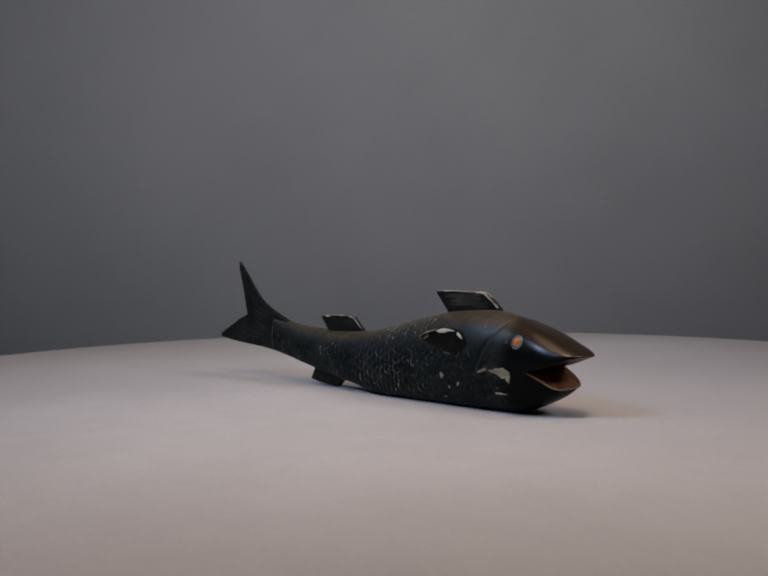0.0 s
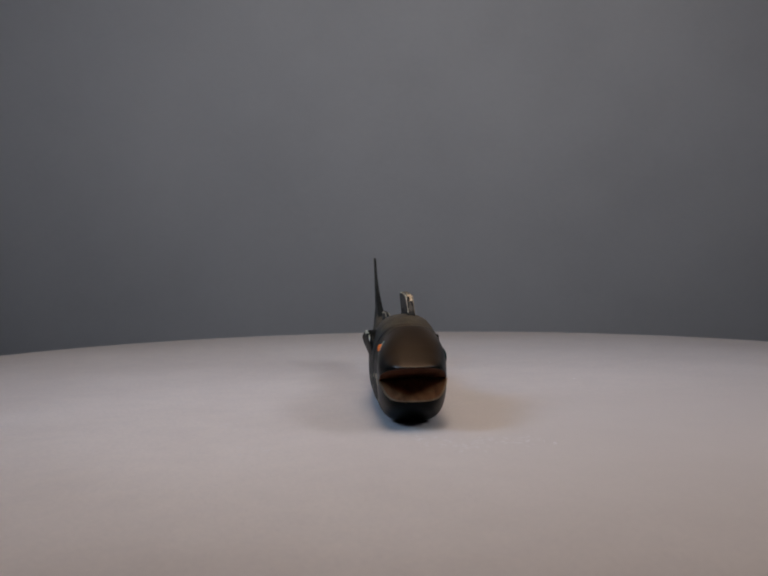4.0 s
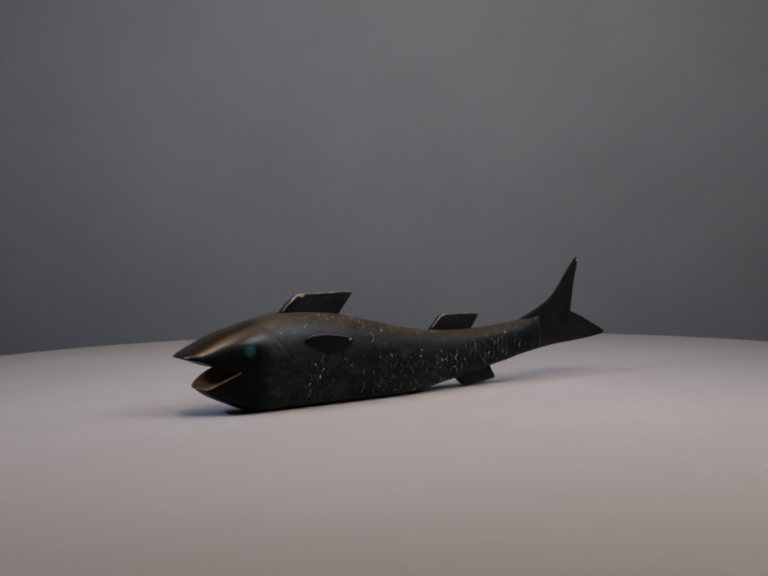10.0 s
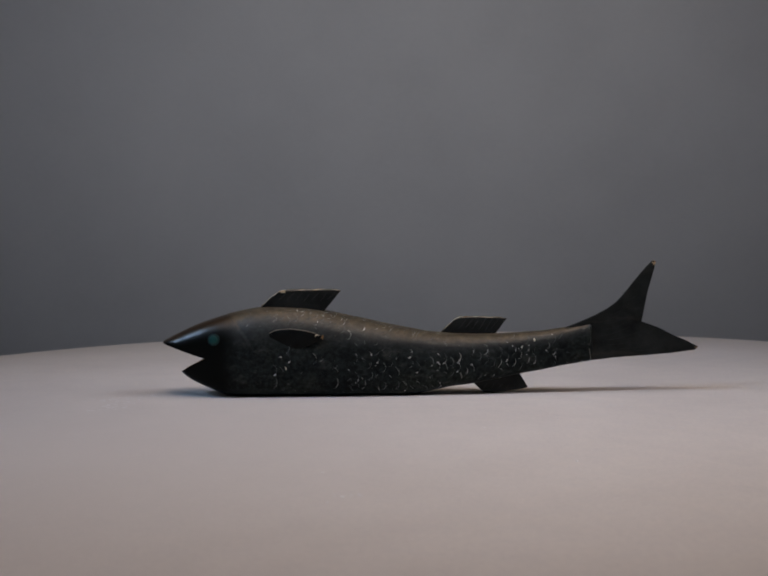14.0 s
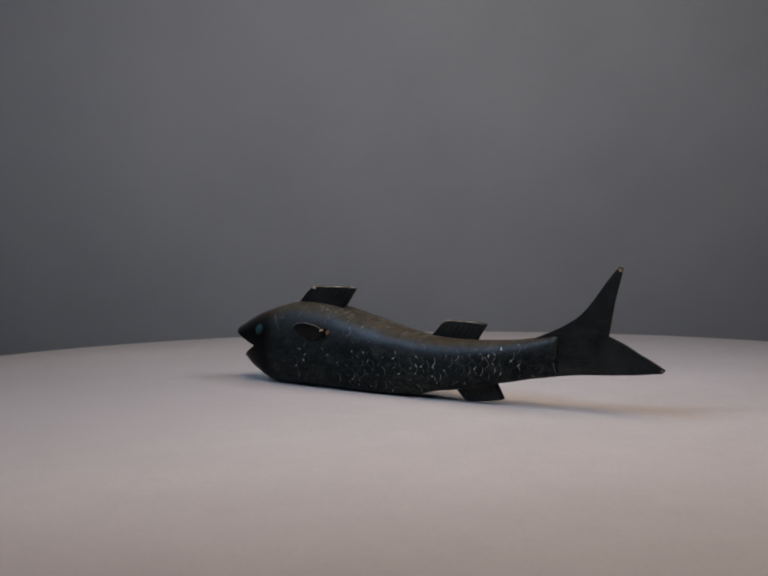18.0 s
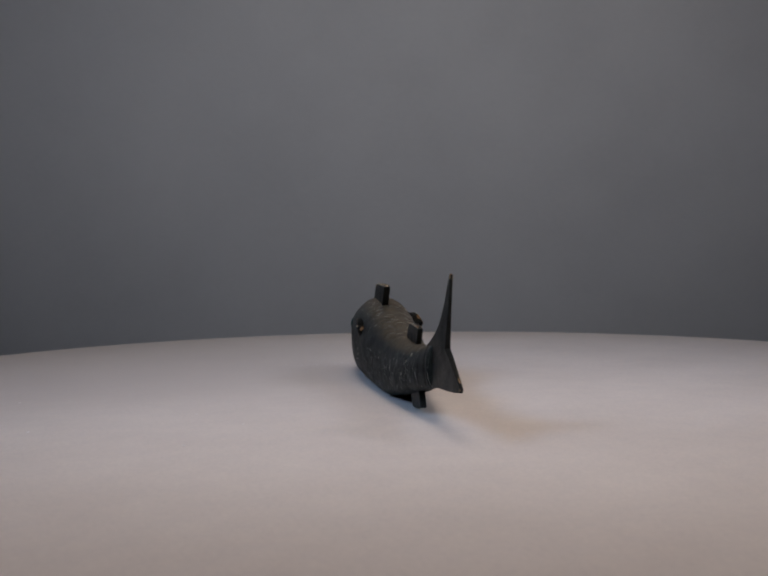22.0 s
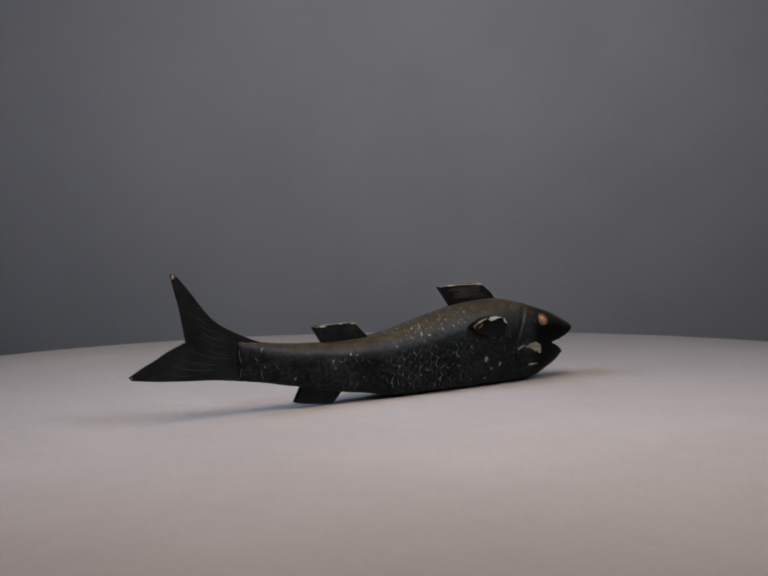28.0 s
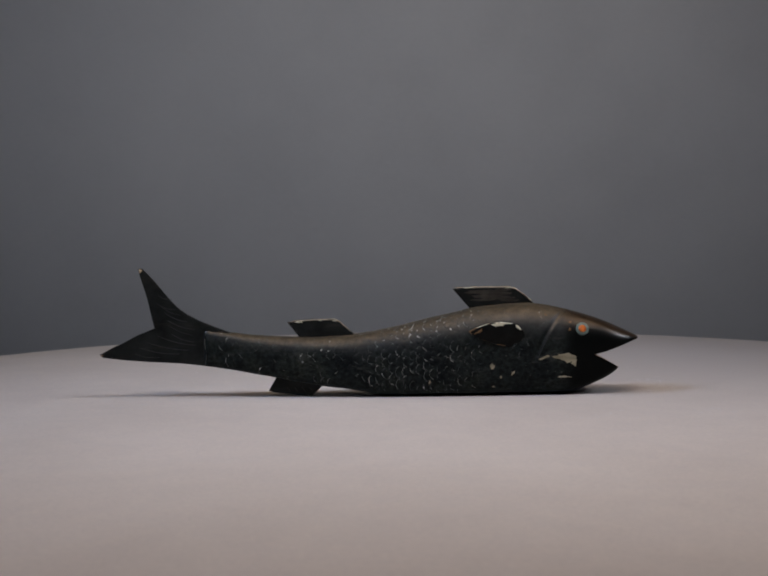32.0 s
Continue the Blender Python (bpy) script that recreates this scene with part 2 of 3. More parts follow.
def studio_table():
    table = new("studio_table")
    table.location = (0, 0, -0.9)
    bm = bmesh.new()
    box(bm, -1.3, 1.3, -0.55, 1.3, 0.77, 0.80)
    bmesh.ops.bevel(bm, geom=bm.edges[:], offset=0.004, segments=2, affect="EDGES")
    part("tabletop", bm, TABLE, table, smooth=False)
    for x in (-1.22, 1.22):
        for y in (-0.47, 1.22):
            bm = bmesh.new()
            box(bm, x - 0.03, x + 0.03, y - 0.03, y + 0.03, 0, 0.77)
            part("leg", bm, TABLE, table, smooth=False)
    tagged(table, "unseen plain table under the turntable, white to bounce light onto the backdrop", "table")


def turntable():
    table = new("turntable")
    table.location = (0, 0, -0.1)
    bm = bmesh.new()
    turned(bm, [(0, 0.0998), (0.30, 0.0998), (0.3855, 0.0998), (0.3880, 0.0985), (0.3885, 0.096), (0.3885, 0.084), (0.387, 0.082), (0, 0.082)], 160)
    platter = part("platter", bm, PLATTER, table, "round white painted platter with faint smudges")
    bm = bmesh.new()
    turned(bm, [(0, 0.0818), (0.15, 0.0818), (0.15, 0.02), (0.16, 0.012), (0.16, 0.004), (0, 0.004)], 64)
    part("base", bm, RUBBER, table, "black round base")
    for k in range(3):
        bm = bmesh.new()
        bmesh.ops.create_cone(bm, cap_ends=True, segments=16, radius1=0.012, radius2=0.014, depth=0.004,
                              matrix=pose(0.12 * math.cos(k * 2.094), 0.12 * math.sin(k * 2.094), 0.002))
        part("rubber_foot", bm, RUBBER, table)
    for x, y, s in DUST:
        bm = bmesh.new()
        bmesh.ops.create_icosphere(bm, subdivisions=1, radius=s)
        for v in bm.verts:
            v.co *= 1 + 0.35 * noise.noise(v.co * 900 + Vector((x * 50, y * 50, 0)))
            v.co.z *= 0.12
        bmesh.ops.translate(bm, vec=(x, y, 0.0998 + 0.09 * s), verts=bm.verts)
        part("dust_fleck", bm, FLECK, platter)
    # pale scuffs on the paint, each a scatter of thin ragged smears
    rng = random.Random(21)
    for x, y, reach, count in SCUFFS:
        bm = bmesh.new()
        for _ in range(count):
            cx, cy, turn = x + rng.gauss(0, reach), y + rng.gauss(0, reach), rng.uniform(0, math.pi)
            long, thin_part, ring = rng.uniform(0.0008, 0.0032), rng.uniform(0.0003, 0.0009), []
            for k in range(9):
                a = 2 * math.pi * k / 9
                u, v = long * math.cos(a) * rng.uniform(0.6, 1.2), thin_part * math.sin(a) * rng.uniform(0.5, 1.3)
                ring.append(bm.verts.new((cx + u * math.cos(turn) - v * math.sin(turn), cy + u * math.sin(turn) + v * math.cos(turn), 0.09984)))
            hub = bm.verts.new((cx, cy, 0.09990))
            for k in range(9):
                bm.faces.new((hub, ring[k], ring[(k + 1) % 9]))
        tagged(part("scuff", bm, SCUFF, platter, "pale scuff in the white paint"), kind="stuff")
    return tagged(table, "white round motorised turntable turning slowly under the fish", "turntable")


# ---- the carved fish: x runs from the nose to the tail, z up, metres ----
TOP = [(-133.6, 30.7), (-132.5, 31.4), (-130, 32.8), (-126, 34.8), (-122, 36.7), (-117.5, 38.8), (-111.5, 41.2), (-106, 43.0), (-98, 45.3), (-85, 48.6), (-76, 49.9),
       (-67, 50.0), (-57, 49.3), (-41, 47.4), (-30, 45.1), (-17, 42.3), (-3, 39.0), (11, 36.2), (24.5, 34.3), (39, 33.3), (53, 33.2), (67, 33.7), (81, 34.9), (93, 36.4), (108, 38.5)]
LOW = [(-133.6, 30.2), (-130, 25.6), (-126, 19.9), (-122.5, 14.4), (-119, 11.0), (-114, 8.0), (-106, 4.4), (-101, 2.2), (-97, 0.9), (-92, 0.1), (-80, 0.0), (0, 0.0), (10, 0.4), (17, 1.6),
       (24.4, 3.0), (31, 4.3), (42, 5.8), (55, 8.1), (69, 11.0), (81, 13.2), (95, 15.8), (108, 17.8)]
HALF = [(-98, 16.4), (-94, 16.42), (-88, 16.62), (-80, 16.9), (-60, 17.0), (-40, 16.6), (-20, 15.6), (0, 14.2), (20, 12.6), (40, 10.9), (60, 9.2), (80, 7.3), (95, 5.6), (103, 4.6), (106.5, 3.9), (108, 2.4)]
MID_Y = 0.0017


def smooth_value(table, x):
    """Catmull-Rom value of a profile at x, in metres; the profile is in millimetres."""
    x *= 1000
    xs = [p[0] for p in table]
    if x <= xs[0]:
        return table[0][1] / 1000
    if x >= xs[-1]:
        return table[-1][1] / 1000
    i = max(k for k in range(len(xs) - 1) if xs[k] <= x)
    (x0, y0), (x1, y1) = table[i], table[i + 1]
    before, after = table[max(i - 1, 0)], table[min(i + 2, len(table) - 1)]
    u, d = (x - x0) / (x1 - x0), x1 - x0
    m0 = (y1 - before[1]) / (x1 - before[0]) * d
    m1 = (after[1] - y0) / (after[0] - x0) * d
    return ((2 * u ** 3 - 3 * u * u + 1) * y0 + (u ** 3 - 2 * u * u + u) * m0 + (3 * u * u - 2 * u ** 3) * y1 + (u ** 3 - u * u) * m1) / 1000


def half_width(x):
    if x < -0.098:
        u = min(1.0, (-0.098 - x) / 0.0353)
        return 0.016 * max(0.0, 1 - u ** 2.9) ** (1 / 2.7) + 0.0004
    return smooth_value(HALF, x)


def gill_edge(z, y):
    """Where the smooth head ends at a height, on either flank."""
    return -0.0950 + 0.020 * max(0.0, min(1.0, (0.047 - z) / 0.026)) ** (0.62 if y > 0 else 0.8)


def skin(x, a, lift=0.0):
    """A point of the carved body: x along it, a round it (0 on the side towards +y, a quarter turn at the back)."""
    top, low, w = smooth_value(TOP, x), smooth_value(LOW, x), half_width(x)
    c, s = math.cos(a), math.sin(a)
    n = 2.35 + 0.55 * max(0.0, min(1.0, (-0.088 - x) / 0.02)) if s > 0 else 3.8
    k = (abs(c) ** n + abs(s) ** n) ** (-1 / n)
    zc, zh = (top + low) / 2, (top - low) / 2
    y, z = w * k * c, zc + zh * k * s
    if s < 0:
        y *= 1 - 0.07 * (k * s) ** 2
    if x < -0.095:  # the muzzle leans a little to one side, the lower jaw more so
        u = min(1.0, (-0.095 - x) / 0.025)
        y *= 1 - 0.14 * u * u * max(0.0, min(1.0, (0.026 - z) / 0.006))
        y += u * u * (3 - 2 * u) * (0.0010 + 0.0006 * max(0.0, min(1.0, (z - 0.020) / 0.006)))
    # edge of the smooth head, carved as a shallow step, and the ring before the tail
    gill = gill_edge(z, y)
    deep = (0.0008 if y > 0 else 0.00018) * max(0.0, min(1.0, (z - 0.010) / 0.012))
    dip = deep * (math.exp(-((x - gill - 0.0006) / 0.0009) ** 2) - 0.35 * math.exp(-((x - gill + 0.0012) / 0.0012) ** 2))
    dip += 0.0003 * math.exp(-((x - 0.1025) / 0.0012) ** 2)
    facet = (0.00035 if x > -0.09 else 0.00012) * noise.noise(Vector((x * 55, y * 90, z * 90)))
    out = lift - dip + facet * (1 if x > -0.128 else 0)
    if z < 0.004 and lift == 0:
        out = min(out, 0)
    r = Vector((0, c, s))
    return Vector((x, y, z)) + r * out


def fish_body(fish):
    bm = bmesh.new()
    xs = [-0.1335 + 0.0055 * (k / 16) ** 1.6 for k in range(16)]
    xs += [-0.128 + 0.236 * k / 330 for k in range(331)]
    count, rings = 112, []
    for x in xs:
        rings.append([bm.verts.new(skin(x, 2 * math.pi * k / count)) for k in range(count)])
    for a, b in zip(rings, rings[1:]):
        for k in range(count):
            n = (k + 1) % count
            bm.faces.new((a[k], a[n], b[n], b[k]))
    bm.faces.new(rings[0])
    bm.faces.new(rings[-1])
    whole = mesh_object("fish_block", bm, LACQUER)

    # the mouth: a wedge scooped out from the front
    bm = bmesh.new()
    ys = [-0.024 + 0.048 * k / 24 for k in range(25)]
    cols = []
    for y in ys:
        e = min(1.0, abs(y) / 0.0155)
        hollow = 1 - e * e
        corner = -0.1068 + 0.006 * hollow
        zc = 0.0222 - 0.0006 * hollow
        col = [(corner, zc)]
        for u, z in ((0.25, 0.0238), (0.5, 0.0262), (0.75, 0.0284), (1.0, 0.0303), (1.5, 0.0330)):
            col.append((-0.1068 + u * (-0.0262) + 0.006 * hollow * max(0, 0.5 - u) * 2, z + 0.0012 * hollow * (1 - u) * (u < 1)))
        for u, z in ((2.4, 0.0050), (1.0, 0.0136), (0.6, 0.0176), (0.3, 0.0202), (0.12, 0.0213)):
            col.append((-0.1068 + u * (-0.0165) + 0.006 * hollow * max(0, 0.5 - u) * 2, z - 0.0013 * hollow * min(1, 4 * u) * max(0.0, 1.25 - u)))
        cols.append([bm.verts.new((x, y, z)) for x, z in col])
    for p, q in zip(cols, cols[1:]):
        for k in range(len(p)):
            n = (k + 1) % len(p)
            bm.faces.new((p[k], p[n], q[n], q[k]))
    bm.faces.new(cols[0])
    bm.faces.new(cols[-1])
    bmesh.ops.triangulate(bm, faces=bm.faces)
    wedge = mesh_object("wedge", bm, MOUTH_WOOD)
    cut = whole.modifiers.new("mouth", "BOOLEAN")
    cut.operation, cut.solver, cut.object, cut.material_mode = "DIFFERENCE", "EXACT", wedge, "TRANSFER"
    carved = bpy.data.meshes.new_from_object(whole.evaluated_get(bpy.context.evaluated_depsgraph_get()))
    inner = [i for i, m in enumerate(carved.materials) if m == MOUTH_WOOD]
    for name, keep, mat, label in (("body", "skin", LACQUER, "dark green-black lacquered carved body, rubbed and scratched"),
                                   ("mouth", "floor", MOUTH_WOOD, "red-brown bare wood inside the open mouth"),
                                   ("palate", "roof", SHADED_ROOF_WOOD, "roof of the open mouth, its shade painted dark brown")):
        bm = bmesh.new()
        bm.from_mesh(carved)
        bm.normal_update()
        gone = [f for f in bm.faces if ("skin" if f.material_index not in inner else "roof" if f.normal.z < 0 else "floor") != keep]
        bmesh.ops.delete(bm, geom=gone, context="FACES")
        for f in bm.faces:
            f.material_index = 0
        if keep == "floor":
            edge = sorted((v.co.copy() for v in bm.verts if v.is_boundary and v.co.z < 0.0226 and abs(v.co.y) > 0.0008), key=lambda c: c.y)
            edge = [c for c in edge if c.x < -0.1062]
        me = bpy.data.meshes.new(name)
        bm.to_mesh(me)
        bm.free()
        me.materials.append(mat)
        for p in me.polygons:
            p.use_smooth = keep == "skin"
        ob = new(name, me)
        ob.parent, ob.location.y = fish, MID_Y
        tagged(ob, label)
        if keep == "skin":
            body = ob
    rim = [edge[0]]
    for c in edge[1:]:
        if c.y - rim[-1].y > 0.0006:
            rim.append(c)
    lip = part("lip_edge", strip(rim, 0.00046, Vector((-0.75, 0, 0.66)), False), LIP_WOOD, fish, "lower lip worn to pale brown wood")
    lip.location.y = MID_Y
    for ob in (whole, wedge):
        bpy.data.objects.remove(ob)
    return body


def thin(z):
    """How much of its thickness a fin keeps at a height in millimetres: the tall tail lobe tapers."""
    return 1 - 0.5 * max(0.0, min(1.0, (z - 34) / 26))


def blade(outline, half, slope=0.0, about=0.0, offset=0.0, lean=0.0, edge=0.0007, keep=lambda z: 1.0):
    """A flat carved fin: its outline in millimetres (x, z), its half thickness, which changes by slope along x from about."""
    bm = bmesh.new()
    sides = []
    for sign in (1, -1):
        sides.append([bm.verts.new((x / 1000, sign * (half + slope * (x / 1000 - about)) * keep(z) + offset + lean * (1 - keep(z)), z / 1000)) for x, z in outline])
    a, b = sides
    bm.faces.new(a)
    bm.faces.new(list(reversed(b)))
    for k in range(len(a)):
        n = (k + 1) % len(a)
        bm.faces.new((a[k], b[k], b[n], a[n]))
    bmesh.ops.recalc_face_normals(bm, faces=bm.faces)
    rim = [e for e in bm.edges if all(len(f.verts) > 4 for f in e.link_faces[:1]) or len(e.link_faces[0].verts) != len(e.link_faces[1].verts)]
    bmesh.ops.bevel(bm, geom=rim, offset=edge, segments=2, profile=0.6, affect="EDGES")
    bmesh.ops.triangulate(bm, faces=[f for f in bm.faces if len(f.verts) > 4])
    return bm


def strip(points, width, normal, taper=True):
    """A thin ridge along points, with a roof-shaped section."""
    bm = bmesh.new()
    add_strip(bm, points, width, normal, taper)
    return bm


def add_strip(bm, points, width, normal, taper=True, high=0.00012):
    rows = []
    last = len(points) - 1
    for k, p in enumerate(points):
        d = (points[min(k + 1, last)] - points[max(k - 1, 0)]).normalized()
        n = normal(p) if callable(normal) else normal
        side = d.cross(n).normalized()
        w = width * (0.35 + 0.65 * math.sin(math.pi * (k + 0.5) / (last + 1))) if taper else width
        rows.append([bm.verts.new(p - side * w), bm.verts.new(p + n * high), bm.verts.new(p + side * w)])
    for p, q in zip(rows, rows[1:]):
        bm.faces.new((p[0], p[1], q[1], q[0]))
        bm.faces.new((p[1], p[2], q[2], q[1]))


TAIL = [(92, 35.6), (101.5, 39.2), (110, 42.8), (117, 46.6), (121.4, 49.8), (126, 54.6), (130.3, 60), (135, 65.8), (138.8, 70.0), (141.5, 72.7), (143.7, 72.4),
        (142.6, 68), (139.0, 55.8), (135.4, 39.2), (144.8, 35.6), (153, 31.3), (159, 28.7), (166.4, 24.8), (164.6, 23.1), (152, 21.5), (138, 20.4), (121, 19.4), (108, 17.9), (94, 16.2)]
DORSAL = [(-77, 48.5), (-76, 50.2), (-71.8, 54.6), (-66.2, 58.5), (-62, 59.3), (-46, 59.35), (-37, 59.4), (-31.2, 58.5), (-41.4, 46.4), (-45, 45)]
ADIPOSE = [(23.5, 33), (24.8, 35), (31.9, 41.7), (35.3, 42.9), (47, 42.8), (57, 42.4), (61.2, 41.5), (54.4, 32.6), (50, 31)]
ANAL = [(42.0, 9), (41.8, 6.0), (48.0, 0.2), (53, 0.3), (62, 1.2), (69.4, 2.2), (72.4, 3.2), (67.6, 11.6), (64, 14)]


def fish():
    thing = new("carved_fish")
    body = fish_body(thing)

    tail = part("tail_fin", blade(TAIL, 0.0024, -0.0247, 0.098, MID_Y, 0.0015, 0.0005, thin), FIN_LACQUER, thing, "forked tail fin with carved rays", False)
    dorsal = part("dorsal_fin", blade(DORSAL, 0.0019, 0, 0, MID_Y - 0.0024, -0.0, 0.0006), FIN_LACQUER, thing, "slanted black back fin with chipped edges", False)
    adipose = part("rear_back_fin", blade(ADIPOSE, 0.0014, 0, 0, MID_Y + 0.0010, 0, 0.0006), FIN_LACQUER, thing, "small slanted rear back fin", False)
    belly = part("belly_fin", blade(ANAL, 0.0016, 0, 0, MID_Y, 0, 0.0006), FIN_LACQUER, thing, "slanted belly fin resting on the platter", False)

    # rays cut into the tail, on both faces
    rng = random.Random(5)
    for sign in (1, -1):
        for xa, za, xb, zb in ((126, 55.5, 132.5, 57.5), (122, 50, 133, 53.5), (118.5, 46, 131.5, 51), (116.5, 42.5, 131, 48), (114.5, 38.5, 129.5, 44), (113, 35, 129, 40.5),
                               (112.5, 31.8, 128, 36.8), (113, 29, 135, 34.5), (117, 26.8, 139, 31.5), (122, 24.6, 143, 28.2), (131, 23.2, 148, 25.4)):
            xa, xb, dz = xa + rng.uniform(-1.5, 1.5), xb + rng.uniform(-2, 1), rng.uniform(-0.5, 0.5)
            pts = []
            for i in range(9):
                v = i / 8
                x, z = (xa + (xb - xa) * v) / 1000, (za + dz + (zb - za) * v - 1.1 * math.sin(math.pi * v)) / 1000
                pts.append(Vector((x, MID_Y + sign * (0.0024 - 0.0247 * (x - 0.098)) * thin(z * 1000) + 0.0015 * (1 - thin(z * 1000)), z)))
            part("ray", strip(pts, rng.uniform(0.00012, 0.00022) * (1 if sign > 0 else 0.8), Vector((0, sign, 0))), RAY_CUT if sign > 0 else FAINT_CUT, tail)
    # rays on the back fins
    for owner, y, x0, step, z0, z1, count in ((dorsal, 0.0019, -0.066, 0.0046, 0.0530, 0.0578, 7), (adipose, 0.0014, 0.0345, 0.0036, 0.0355, 0.0418, 6)):
        shift = MID_Y - 0.0024 if owner is dorsal else MID_Y + 0.0010
        for sign in (-1,):
            for k in range(count):
                low = z0 + rng.uniform(0, 0.002) - 0.0002 * k
                pts = [Vector((x0 + step * k + 0.0045 * v, shift + sign * y, low + (z1 - low) * v)) for v in (0, 0.25, 0.5, 0.75, 1)]
                part("ray", strip(pts, rng.uniform(0.00008, 0.00016), Vector((0, sign, 0))), RAY_CUT, owner)

    breast = []
    # breast fins: carved lobes standing off the flanks towards the rear
    for sign, pts in ((-1, [(-71.0, 33), (-70, 36.2), (-66, 37.9), (-58, 38.5), (-50, 37.6), (-44, 36.0), (-40.8, 34.4), (-43, 31.3), (-50, 28.4), (-58, 26.2), (-65, 26.0), (-70, 28.6)]),
                      (1, [(-69.5, 33.5), (-68.0, 37.0), (-64.5, 39.8), (-57.5, 41.3), (-49.5, 40.4), (-43.0, 38.3), (-38.8, 36.2), (-40.5, 34.3), (-46.0, 31.6), (-54.0, 28.4), (-61.5, 25.9), (-67.5, 28.8)])):
        bm = bmesh.new()
        loops = []
        cx, cz = sum(p[0] for p in pts) / len(pts), sum(p[1] for p in pts) / len(pts)
        for scale, out in ((1.0, -0.006), (1.0, 0.0008), (0.97, 0.0016), (0.90, 0.0019), (0.5, 0.0021)):
            ring = []
            for x, z in pts:
                px, pz = (cx + (x - cx) * scale) / 1000, (cz + (z - cz) * scale) / 1000
                sink = 0.0016 * max(0.0, min(1.0, (0.036 - pz) / 0.009))
                ring.append(bm.verts.new((px, MID_Y + sign * ((0.0168 if sign > 0 else 0.0160) + out - sink + (0.085 if sign > 0 else 0.11) * (px + 0.059)), pz)))
            loops.append(ring)
        for a, b in zip(loops, loops[1:]):
            for k in range(len(a)):
                n = (k + 1) % len(a)
                bm.faces.new((a[k], a[n], b[n], b[k]))
        bm.faces.new(loops[-1])
        bm.faces.new(loops[0])
        lobe = part("breast_fin", bm, BLACK_LACQUER, thing, "raised oval breast fin" + (" with paint chipped off" if sign > 0 else ""))
        breast.append(lobe)
        if sign < 0:
            tip = [Vector((-0.0404 + 0.0002 * math.cos(i), MID_Y - 0.0160 - 0.0004 * i, 0.0346 - 0.0005 * i)) for i in range(5)]
            part("worn_lit_rim", strip(tip, 0.0009, Vector((0.9, -0.3, 0.3)).normalized()), AMBER, lobe, "tip rubbed to amber wood")
        # the tip's rim rubbed to the wood; the -y fin's top highlight painted pale
        for first, last, mat, wide in (((4, 6, CREAM, 0.00034), (5, 7, AMBER, 0.00060)) if sign > 0 else ((1, 6, PALE_EDGE, 0.00024),)):
            line = []
            for (xa, za), (xb, zb) in zip(pts[first:last], pts[first + 1:last + 1]):
                for v in (0.0, 0.25, 0.5, 0.75):
                    px, pz = (cx + (xa + (xb - xa) * v - cx) * 0.985) / 1000, (cz + (za + (zb - za) * v - cz) * 0.985) / 1000
                    sink = 0.0016 * max(0.0, min(1.0, (0.036 - pz) / 0.009))
                    line.append(Vector((px, MID_Y + sign * ((0.0168 if sign > 0 else 0.0160) + 0.0014 - sink + (0.085 if sign > 0 else 0.11) * (px + 0.059)), pz)))
            part("worn_lit_rim", strip(line, wide, Vector((0.3, 0.8 * sign, 0.25)).normalized()), mat, lobe, "pale rim, rubbed wood and painted highlight")
    eyes(thing)
    carved_scales(body)
    chips(thing, body, dorsal, adipose, tail, breast, belly)
    return tagged(thing, "dark lacquered carved wooden fish with open mouth, resting on the turntable", "carved fish")


def skin_at(x, z, sign, lift=0.0):
    """The place on one flank (sign +1 or -1) at x and height z, and the way out of it."""
    low, high = -math.pi / 2, math.pi / 2
    for _ in range(40):
        mid = (low + high) / 2
        if skin(x, mid if sign > 0 else math.pi - mid).z < z:
            low = mid
        else:
            high = mid
    a = low if sign > 0 else math.pi - low
    p = skin(x, a)
    n = (skin(x, a + 0.02) - skin(x, a - 0.02)).cross(skin(x + 0.001, a) - skin(x - 0.001, a)).normalized()
    if n.y * sign < 0 and abs(n.y) > 0.1:
        n = -n
    return p + n * lift, n


def disc(p, n, radius, dome, count=20):
    """A small domed disc lying on a surface."""
    bm = bmesh.new()
    turned(bm, [(0, dome), (radius * 0.45, dome * 0.85), (radius * 0.8, dome * 0.5), (radius, 0.0), (radius, -0.0012), (0, -0.0012)], count)
    bm.transform(Matrix.Translation(p + Vector((0, MID_Y, 0))) @ n.to_track_quat("Z", "Y").to_matrix().to_4x4())
    return bm


def eyes(thing):
    p, n = skin_at(-0.1008, 0.0364, 1)
    ring = part("eye", disc(p, n, 0.0036, 0.0004), EYE_PALE, thing, "pale grey eye ring with an orange-red centre")
    part("pupil", disc(p + n * 0.0003, n, 0.0021, 0.0014), EYE_RED, ring, "glossy orange-red centre")
    part("pupil_slit", disc(p + n * 0.0014 + Vector((0.0, 0.0, -0.0005)), n, 0.00042, 0.0003, 10), EYE_DARK, ring, "dark dot in the centre")
    p, n = skin_at(-0.1013, 0.0327, -1)
    ring = part("eye", disc(p, n, 0.0034, 0.0004), EYE_DARK, thing, "dull dark teal eye")
    part("pupil", disc(p + n * 0.0003, n, 0.0024, 0.0005), EYE_TEAL, ring, "dull teal centre")


def hill(v, mid, wide):
    return math.exp(-((v - mid) / wide) ** 2)


